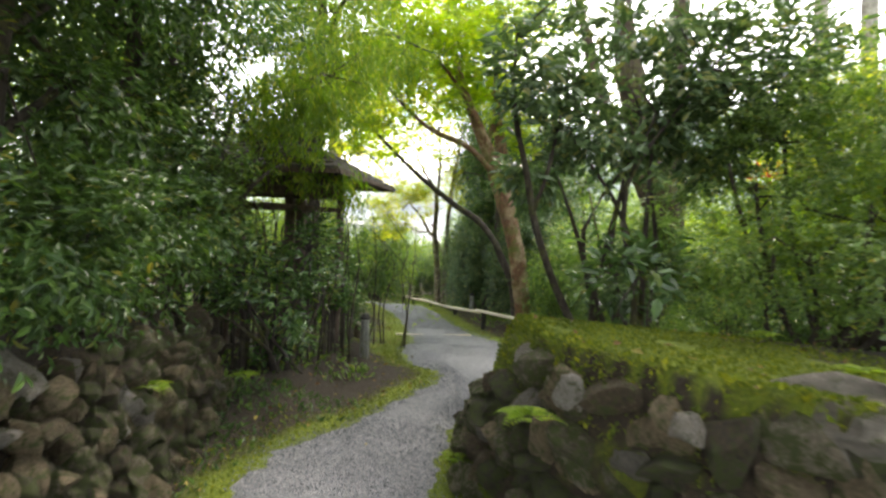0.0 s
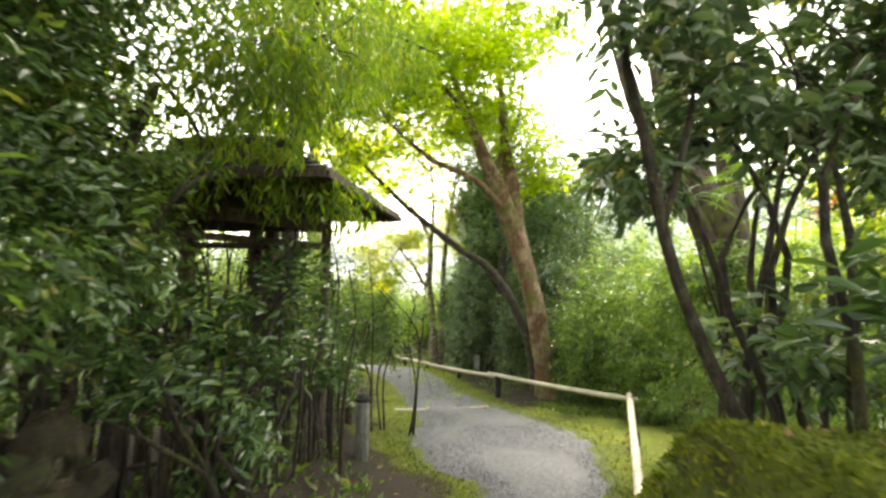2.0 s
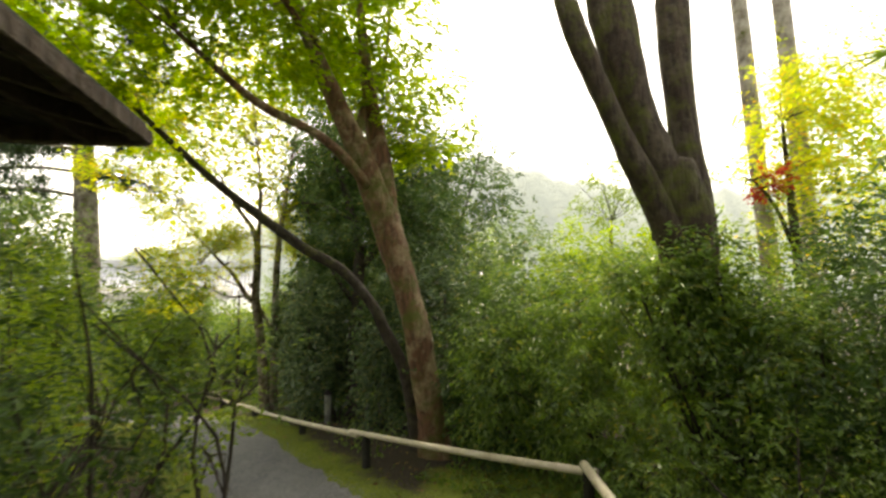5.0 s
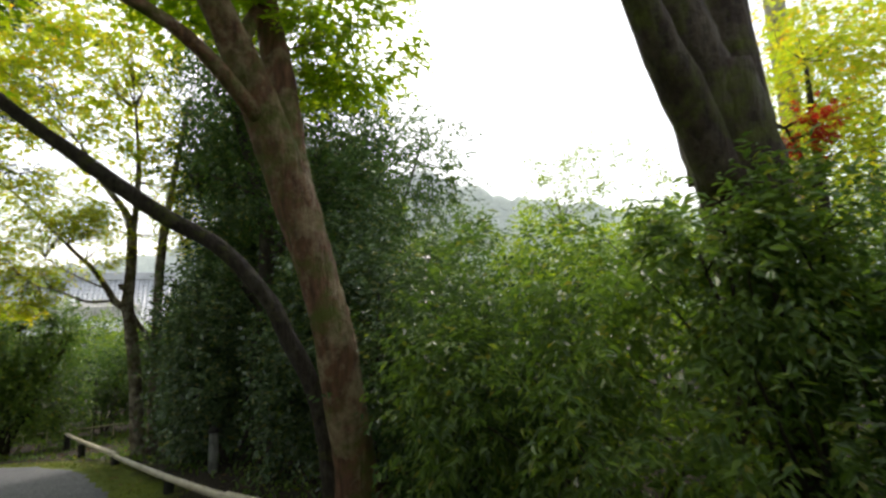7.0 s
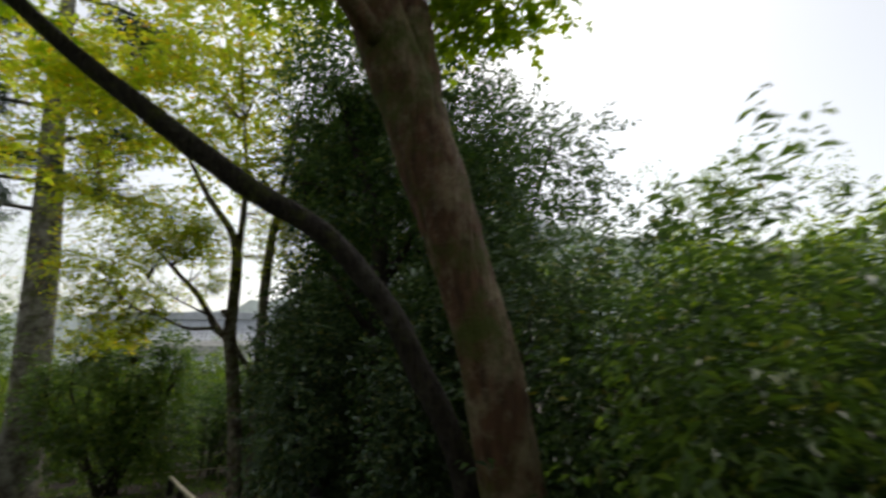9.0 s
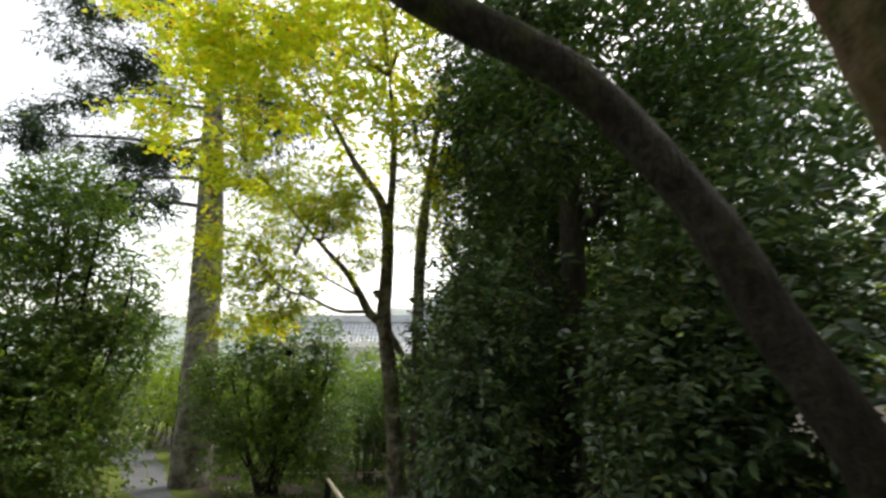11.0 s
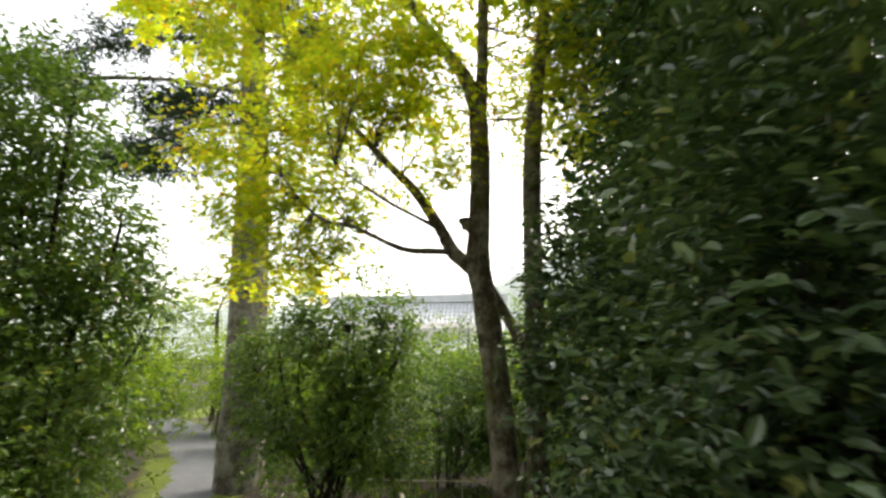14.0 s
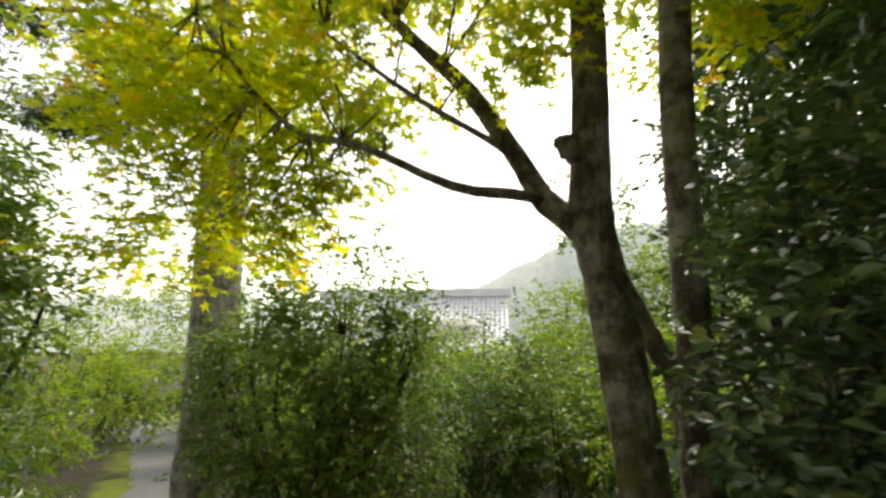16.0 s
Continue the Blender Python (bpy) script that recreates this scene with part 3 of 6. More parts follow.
left_rail = thing("bamboo_handrail", (-1.9, 8.4, float(height(-1.9, 8.4))), "low bamboo handrail beyond the arbor", "fence")
rail_pole("rail", (-2.42, 9.2, 0.44), (-1.30, 7.62, 0.24), 0.036, left_rail)
post("post", (-2.38, 9.15), 0.44, 0.045, TIMBER, left_rail)
post("post", (-1.34, 7.68), 0.25, 0.045, TIMBER, left_rail)


# ---- dry-stone walls ----
def stone_shape(seed, fine=2):
    g = np.random.default_rng(seed)
    bm = bmesh.new()
    bmesh.ops.create_icosphere(bm, subdivisions=fine, radius=1)
    cut = [(unit(g.normal(size=3)), g.uniform(0.34, 0.62)) for _ in range(15)]
    soft = g.uniform(0.62, 0.95)
    for v in bm.verts:
        p = np.array(v.co)
        p = np.sign(p) * np.abs(p) ** soft * 0.92
        p = p * (1 + 0.25 * p[[1, 2, 0]] * g.choice([-1, 1]))
        for n_, d_ in cut:
            over = p @ n_ - d_
            if over > 0:
                p = p - n_ * over
        p = p * 1.5 + 0.03 * np.sin(p[[1, 2, 0]] * 7 + seed) + g.normal(0, 0.022 if fine < 3 else 0.008, 3)
        if fine > 2:
            p += 0.035 * np.sin(p[[2, 0, 1]] * 17 + seed) * np.sin(p[[1, 2, 0]] * 11) + 0.05 * np.sin(p[2] * 9 + p[0] * 4) * unit(p)
        v.co = p
    me = bpy.data.meshes.new("stone")
    bm.to_mesh(me)
    bm.free()
    me.polygons.foreach_set("use_smooth", np.zeros(len(me.polygons), bool))
    return me


SHAPES = {}
for mat in (STONE, STONE_WARM, STONE_PALE):
    SHAPES[mat.name] = []
    for s in range(12):
        me = stone_shape(s + 40, 3 if mat is STONE_PALE else 2)
        me.materials.append(mat)
        SHAPES[mat.name].append(me)


def stone(parent, place, scale, turn, mat, g, label=""):
    ob = new("stone", SHAPES[mat.name][int(g.integers(12))])
    ob.parent = parent
    ob.location = Vector(place) - parent.location
    ob.scale = scale
    ob.rotation_euler = turn
    return tagged(ob, label)


def wall_of_stones(name, foot, side, y0, y1, high, label, warm, seed):
    g = np.random.default_rng(seed)
    mid_y = (y0 + y1) / 2
    w = thing(name, (float(foot(mid_y)), mid_y, 0.0), label, "stone wall", kind="structure")
    z = 0.06
    while z < high:
        tall = g.uniform(0.10, 0.19)
        y = y0 + g.uniform(0, 0.15)
        while y < y1:
            wide = g.uniform(0.09, 0.30) * (1 if side > 0 else 0.7)
            turn = (float(foot(y + 0.05)) - float(foot(y - 0.05))) / 0.1
            run = math.hypot(1, turn)
            zz = z + g.normal(0, 0.05)
            end = high - 0.75 * float(step(2.9, 4.2, y)) if side > 0 else high
            if zz < end:
                k = min(max(zz, 0.02) / (1.08 if side > 0 else 0.92), 0.98)
                lean = 0.02 + (0.40 if side > 0 else 0.35) * (0.5 - math.sin(math.asin(1 - 2 * k) / 3))
                x = float(foot(y)) + side * (lean - 0.045)
                r = g.random()
                mat = STONE_WARM if r < warm else (STONE_PALE if r > 0.95 else STONE)
                stone(w, (x + g.normal(0, 0.02), y + wide * 0.5 / run, float(slope(y)) + zz), (0.12, wide * 0.60, tall * g.uniform(0.58, 0.8)), (g.normal(0, 0.35), side * 0.25 + g.normal(0, 0.2), g.normal(0, 0.22) - math.atan(turn)), mat, g)
            y += wide * 0.92 / run
        z += tall * 0.9
    return w


right_wall = wall_of_stones("wall_right", wall_right, 1, 1.2, 4.3, 0.95, "mossy dry-stone wall of rough brown boulders", 0.35, 21)
left_wall = wall_of_stones("wall_left", wall_left, -1, 0.6, 4.5, 0.86, "dark dry-stone retaining wall of rounded stones", 0.55, 22)
# the wall's far end turns in under the moss
g0 = np.random.default_rng(77)
for i in range(12):
    x = 0.5 + i % 6 * 0.17
    zz = 0.05 + (i // 6) * 0.2 + g0.normal(0, 0.04)
    stone(right_wall, (x, 4.45 + (x - 0.35) * 0.35 - zz * 0.3 + g0.normal(0, 0.03), zz), (0.13, 0.12, 0.12), tuple(g0.normal(0, 0.5, 3)), STONE, g0)

boulder = thing("boulder", (1.58, 1.92, 0.9), "large pale gray boulder set in the wall's top edge", "boulder")
stone(boulder, (1.66, 1.86, 0.96), (0.38, 0.28, 0.17), (0.12, 0.12, -0.25), STONE_PALE, g0).name = "rock"
for p, s in (((0.62, 2.50, 0.88), 0.10), ((0.47, 2.98, 0.94), 0.08), ((0.50, 2.75, 0.76), 0.10), ((1.0, 2.10, 0.90), 0.08)):
    b = thing("wall_stone", p, "pale angular stone bedded among moss on the wall", "stone", "pale stones in the wall")
    stone(b, p, (s * 0.8, s, s * 0.85), tuple(g0.normal(0, 0.6, 3)), STONE_PALE, g0).name = "rock"


# ---- moss and litter ----
def scatter(name, n, test, size, shape, mat, width, up, label, category, seed, box):
    g = np.random.default_rng(seed)
    x, y = g.uniform(box[0], box[1], n), g.uniform(box[2], box[3], n)
    k = test(x, y, g)
    x, y = x[k], y[k]
    pos = np.column_stack([x, y, height(x, y) - 0.004])
    ax = unit(np.column_stack([g.normal(0, 1, (len(x), 2)), np.abs(g.normal(up, 0.3, len(x)))]))
    nr = unit(g.normal(0, 1, (len(x), 3)))
    if up < 0.5:
        nr = unit(np.array([0, 0, 1.0]) + g.normal(0, 0.35, (len(x), 3)))
        pos[:, 2] += 0.012
    ob = new(name, leaves_mesh(name, pos, ax, nr, size * g.uniform(0.6, 1.4, len(x)), width, shape))
    ob.data.materials.append(mat)
    tagged(ob, label, category, kind="stuff")


scatter("moss_tufts", 60000, lambda x, y, g: (x - wall_right(y) > 0.25) & (x - wall_right(y) < 2.2 - 0.6 * g.random(len(x))) & (np.sin(x * 7 + y * 3) * np.sin(y * 6 - x * 2) > -0.75), 0.022, BLADE, MOSS_TUFT, 0.5, 1.2, "short bright moss carpet on the terrace", "moss", 31, (0.2, 3.4, 1.0, 6.0))
scatter("moss_verge", 70000, lambda x, y, g: (off_path(x, y) > 0.0) & (off_path(x, y) < np.where((x < -0.2) & (y < 7), 0.45, 0.75) * g.random(len(x)) ** 0.6), 0.024, BLADE, MOSS_TUFT, 0.5, 1.1, "yellow-green moss verge along the gravel", "moss", 32, (-3.4, 2.6, 3.6, 19.0))
scatter("undergrowth", 90000, lambda x, y, g: (off_path(x, y) > 0.75) & (y + 0 * x > 4.6) & (np.sin(x * 2.1 + 1) * np.sin(y * 1.7) + g.random(len(x)) > 0.35) & ~((x > 0.9) & (x < 2.9) & (y < 9.6)), 0.075, DIAMOND, LEAF_MID, 0.45, 0.9, "low leafy undergrowth covering the woodland floor", "undergrowth", 35, (-9, 9, 4.6, 27))
scatter("joint_moss", 22000, lambda x, y, g: (x - wall_right(y) > -0.03) & (x - wall_right(y) < 0.5), 0.035, BLADE, MOSS_TUFT, 0.6, 0.8, "moss growing in the joints of the wall", "moss", 38, (-0.1, 2.6, 0.9, 4.9))
scatter("bank_growth", 2600, lambda x, y, g: (off_path(x, y) > 0.08) & (x > wall_left(y) - 0.1) & (g.random(len(x)) < np.clip(off_path(x, y) * 2, 0.25, 1)), 0.06, DIAMOND, LEAF_WOOD, 0.4, 1.0, "low dark leaves at the wall's foot", "undergrowth", 36, (-1.95, -0.7, 0.5, 4.8))
scatter("bank_moss", 26000, lambda x, y, g: (off_path(x, y) > 0.0) & (off_path(x, y) < 0.55 * g.random(len(x)) ** 0.7) & (x > wall_left(y)), 0.022, BLADE, MOSS_TUFT, 0.5, 1.1, "moss on the bank beside the gravel", "moss", 37, (-2.2, 0.2, 1.5, 7.5))
scatter("fallen_leaves", 9000, lambda x, y, g: (off_path(x, y) > 0.1) & (g.random(len(x)) < 0.6), 0.05, DIAMOND, FALLEN, 0.55, 0.05, "dry brown fallen leaves on the soil", "leaf litter", 33, (-6, 5.5, 0, 22))
scatter("path_leaves", 200, lambda x, y, g: off_path(x, y) < -0.05, 0.035, DIAMOND, FALLEN, 0.55, 0.05, "a few fallen leaves on the gravel", "leaf litter", 34, (-2, 1.5, 3, 18))


# ---- arbor beside the path ----
def beam(name, a, b, w, h, mat, parent, label=""):
    a, b = Vector(a), Vector(b)
    bm = bmesh.new()
    bmesh.ops.create_cube(bm, size=1)
    bmesh.ops.bevel(bm, geom=bm.edges[:], offset=0.06, segments=1, affect="EDGES")
    d = b - a
    turn = d.to_track_quat("X", "Z").to_matrix().to_4x4()
    bmesh.ops.transform(bm, matrix=Matrix.Translation((a + b) / 2) @ turn @ Matrix.Diagonal((d.length, w, h, 1)), verts=bm.verts)
    me = bpy.data.meshes.new(name)
    bm.to_mesh(me)
    bm.free()
    return part(name, me, mat, parent, label)


def build_arbor():
    at = (-2.1, 6.4, float(height(-2.1, 6.4)))
    t = thing("arbor", at, "small open timber arbor with a dark bark hip roof", "arbor")
    A, B = np.array((-0.80, 7.10, 2.27)), np.array((-1.15, 5.10, 2.27))
    e1, e2 = (B - A) / np.linalg.norm(B - A), np.array((-0.985, 0.172, 0.0))
    ln, wd = np.linalg.norm(B - A), 2.55
    C, D = A + e2 * wd, B + e2 * wd
    r1 = A + e1 * ln * 0.5 + e2 * 0.85 + (0, 0, 0.46)
    r2 = A + e1 * ln * 0.5 + e2 * 1.75 + (0, 0, 0.46)

    def slab(name, corners, thick, courses):
        """A roof side of overlapping bark courses."""
        p = [np.array(c, float) for c in corners]  # eave left, eave right, top right, top left
        for i in range(courses):
            vs, fs = [], []
            k0, k1 = i / courses, (i + 1.25) / courses
            k1 = min(k1, 1.0)
            lo = [p[0] + (p[3] - p[0]) * k0, p[1] + (p[2] - p[1]) * k0]
            hi = [p[0] + (p[3] - p[0]) * k1, p[1] + (p[2] - p[1]) * k1]
            q = [lo[0] + (0, 0, thick), lo[1] + (0, 0, thick), hi[1] + (0, 0, thick * 0.35), hi[0] + (0, 0, thick * 0.35), lo[0], lo[1], hi[1] - (0, 0, 0.004), hi[0] - (0, 0, 0.004)]
            b0 = len(vs)
            vs += q
            fs += [[b0 + j for j in f] for f in ((0, 1, 2, 3), (7, 6, 5, 4), (0, 4, 5, 1), (1, 5, 6, 2), (2, 6, 7, 3), (3, 7, 4, 0))]
            part("bark_course", mesh_from("bark_course", vs, fs, False), ROOF_BARK, t)

    slab("roof_side", (B, A, r1, r1), 0.035, 7)
    slab("roof_side", (A, C, r2, r1), 0.035, 7)
    slab("roof_side", (C, D, r2, r2), 0.035, 7)
    slab("roof_side", (D, B, r1, r2), 0.035, 7)
    part("ridge_cap", tubes_mesh("ridge_cap", [([r1 + (0.1, 0, 0.05), (r1 + r2) / 2 + (0, 0, 0.06), r2 + (-0.1, 0, 0.05)], [0.06, 0.065, 0.06], 8, 0.03)]), ROOF_BARK, t)
    for a, b in ((A, B), (A, C), (C, D), (D, B)):
        beam("eave_board", a + (0, 0, -0.02), b + (0, 0, -0.02), 0.05, 0.05, TIMBER, t)
    for k in np.linspace(0.08, 0.92, 8):
        a = A + e1 * ln * k
        beam("rafter", a + (0, 0, -0.03), a + e2 * (0.85 * (1 - abs(k - 0.5) * 0.6)) + (0, 0, 0.30 * (1 - abs(k - 0.5) * 1.3)), 0.04, 0.05, TIMBER, t)
    for k in np.linspace(0.06, 0.94, 10):
        a, b = A + e2 * wd * k, B + e2 * wd * k
        m = A + e1 * ln * 0.5 + e2 * (0.85 + 0.9 * k) + (0, 0, 0.40)
        beam("rafter", a + (0, 0, -0.03), (a * 0.35 + m * 0.65), 0.04, 0.05, TIMBER, t)
        beam("rafter", b + (0, 0, -0.03), (b * 0.35 + m * 0.65), 0.04, 0.05, TIMBER, t)
    inn = [A + e1 * 0.42 + e2 * 0.62, B - e1 * 0.42 + e2 * 1.5, A + e1 * 0.30 + e2 * 1.25, B - e1 * 0.42 + e2 * 2.15, A + e1 * 0.42 + e2 * 2.1, A + e1 * 0.30 + e2 * 1.42]
    for inn_i, q in enumerate(inn):
        z = float(height(q[0], q[1])) - 0.1
        part("post", tubes_mesh("post", [([(q[0], q[1], z), (q[0] + 0.01, q[1], 1.1), (q[0], q[1], 2.2)], [0.085, 0.078, 0.072] if 1 < inn_i < 6 and inn_i != 3 else [0.055, 0.05, 0.048], 10, 0.03)]), TIMBER, t)
    for a, b in ((0, 1), (1, 3), (0, 4), (4, 3)):
        for zz, hh in ((2.12, 0.11), (1.92, 0.06)):
            pa, pb = inn[a].copy(), inn[b].copy()
            pa[2] = pb[2] = zz
            beam("beam", pa, pb, 0.07, hh, TIMBER, t)
    pa, pb = inn[4].copy(), inn[3].copy()
    for zz in (0.55, 0.95):
        pa[2] = pb[2] = zz
        beam("back_rail", pa, pb, 0.05, 0.06, TIMBER, t)


build_arbor()


# ---- brushwood fence on the bank ----
def build_fence():
    g = np.random.default_rng(61)
    line = curve_rows([(-3.0, 4.2), (-2.45, 4.9), (-1.95, 5.35), (-1.55, 5.9), (-1.2, 6.45)], 60)
    t = thing("brushwood_fence", (-2.1, 5.2, float(height(-2.1, 5.2))), "weathered dark stick fence on the mossy bank", "fence")
    for i in range(0, 60, 2):
        x, y = line[i] + g.normal(0, 0.02, 2)
        z = float(height(x, y)) - 0.08
        h = g.uniform(0.85, 1.15)
        thick = 0.03 if i % 12 == 0 else g.uniform(0.010, 0.018)
        part("picket", tubes_mesh("picket", [([(x, y, z), (x + g.normal(0, 0.02), y, z + h / 2), (x + g.normal(0, 0.03), y + g.normal(0, 0.03), z + h)], [thick, thick, thick * 0.8], 6, 0.06)]), BARK_DARK, t)
    for k in (0.25, 0.6, 0.92):
        pts = [(p[0], p[1], float(height(p[0], p[1])) + k) for p in line[::12]]
        part("rail", tubes_mesh("rail", [(pts, [0.016] * len(pts), 6, 0.04)]), BARK_DARK, t)


build_fence()


# ---- trees ----
def tree(name, base, label, category, limbs, bark, parts_leaf, group=""):
    """limbs: (part name, points, radii, sides, knottiness); parts_leaf: settings for each crown."""
    t = thing(name, base, label, category, group)
    heads = []
    for nm, pts, rad, sides, rough in limbs:
        part("limb" if nm == "dark_limb" else nm, tubes_mesh(nm, [(pts, rad, sides, rough)]), BARK_DARK if nm == "dark_limb" else bark, t)
        c = curve_rows(pts, 12)
        heads += [p for p in c[5:]]
    for i, (nm, lobes, kw, twig_n) in enumerate(parts_leaf):
        g = np.random.default_rng(len(label) + i)
        if twig_n:
            tagged(part("twig_growth", tubes_mesh("twig_growth", twigs_mesh("twig", lobes, heads, twig_n, g, kw.pop("twig_r", 0.018), 5)), bark, t), kind="stuff")
        else:
            kw.pop("twig_r", None)
        crown(nm, lobes, parent=t, **kw)
    return t


# leaning maple behind the rail
MT = [(1.95, 12.02, -0.75), (1.86, 11.98, 0.0), (1.74, 11.94, 0.7), (1.64, 11.9, 1.25), (1.51, 11.9, 1.75), (1.35, 11.88, 2.3), (1.13, 11.86, 2.95), (0.82, 11.8, 3.7), (0.30, 11.75, 4.8), (-0.05, 11.8, 5.8), (-0.3, 11.9, 7.0)]
tree("maple_tree", (1.93, 12.05, float(height(1.93, 12.05))), "leaning maple with mossy brown bark and green-yellow leaves", "tree",
     [("trunk", MT, [0.28, 0.215, 0.195, 0.19, 0.185, 0.185, 0.165, 0.145, 0.11, 0.085, 0.05], 22, 0.10),
      ("stem", [(1.60, 11.96, 1.3), (1.46, 11.95, 2.0), (1.33, 11.95, 2.6), (1.24, 11.97, 3.1), (1.17, 12.0, 3.65), (1.02, 12.05, 4.6), (0.9, 12.1, 6.0)], [0.10, 0.135, 0.15, 0.15, 0.145, 0.11, 0.05], 16, 0.10),
      # this limb's shade is painted: darker bark than the trunk it belongs to
      ("dark_limb", [(1.80, 12.30, -0.7), (1.62, 12.36, 0.5), (1.30, 12.42, 1.25), (1.10, 12.40, 1.62), (0.69, 12.36, 2.08), (0.15, 12.35, 2.40), (-0.48, 12.32, 2.86), (-1.0, 12.30, 3.26), (-1.7, 12.2, 3.9), (-2.3, 12.2, 4.5)], [0.12, 0.10, 0.088, 0.082, 0.078, 0.07, 0.06, 0.052, 0.04, 0.02], 10, 0.07),
      ("limb", [(0.95, 11.78, 3.2), (0.35, 11.5, 3.7), (-0.5, 11.2, 4.0), (-1.3, 11.0, 4.6)], [0.08, 0.065, 0.05, 0.025], 8, 0.07),
      ("limb", [(0.75, 11.72, 3.7), (1.0, 12.1, 4.5), (1.35, 12.5, 5.2), (1.5, 12.6, 6.2)], [0.08, 0.06, 0.045, 0.02], 8, 0.07),
      ("limb", [(0.45, 11.74, 4.4), (-0.1, 11.2, 5.2), (-0.9, 10.8, 5.8)], [0.06, 0.045, 0.02], 7, 0.07)],
     BARK_MAPLE,
     [("foliage", [(1.55, 12.3, 4.7, 0.9, 0.9, 0.6), (1.9, 12.1, 4.0, 0.5, 0.5, 0.3), (0.5, 12.0, 5.4, 1.4, 1.2, 0.7), (-0.7, 11.4, 4.7, 1.2, 1.0, 0.35), (-1.7, 11.9, 4.1, 1.0, 0.9, 0.35), (-0.3, 11.6, 6.9, 1.9, 1.6, 1.0), (-1.8, 11.4, 5.7, 1.4, 1.2, 0.6), (0.4, 13.4, 5.7, 1.3, 1.1, 0.7), (-2.8, 11.8, 5.0, 1.4, 1.2, 0.5), (-0.5, 10.5, 5.7, 1.2, 1.1, 0.4), (1.0, 12.4, 7.0, 1.6, 1.4, 0.9), (-2.6, 11.0, 7.2, 1.5, 1.4, 0.9), (-1.2, 9.5, 4.7, 1.0, 0.9, 0.35), (-0.1, 9.2, 5.5, 1.0, 0.9, 0.35)],
       dict(twigs=6200, per=7, size=0.072, shape=MAPLE_FAR, mat=LEAF_MAPLE, width=1.0, seed=3, shell=0.25, droop=0.1, flat=0.85, twig=0.30, layer=0.26, twig_r=0.014), 70)])

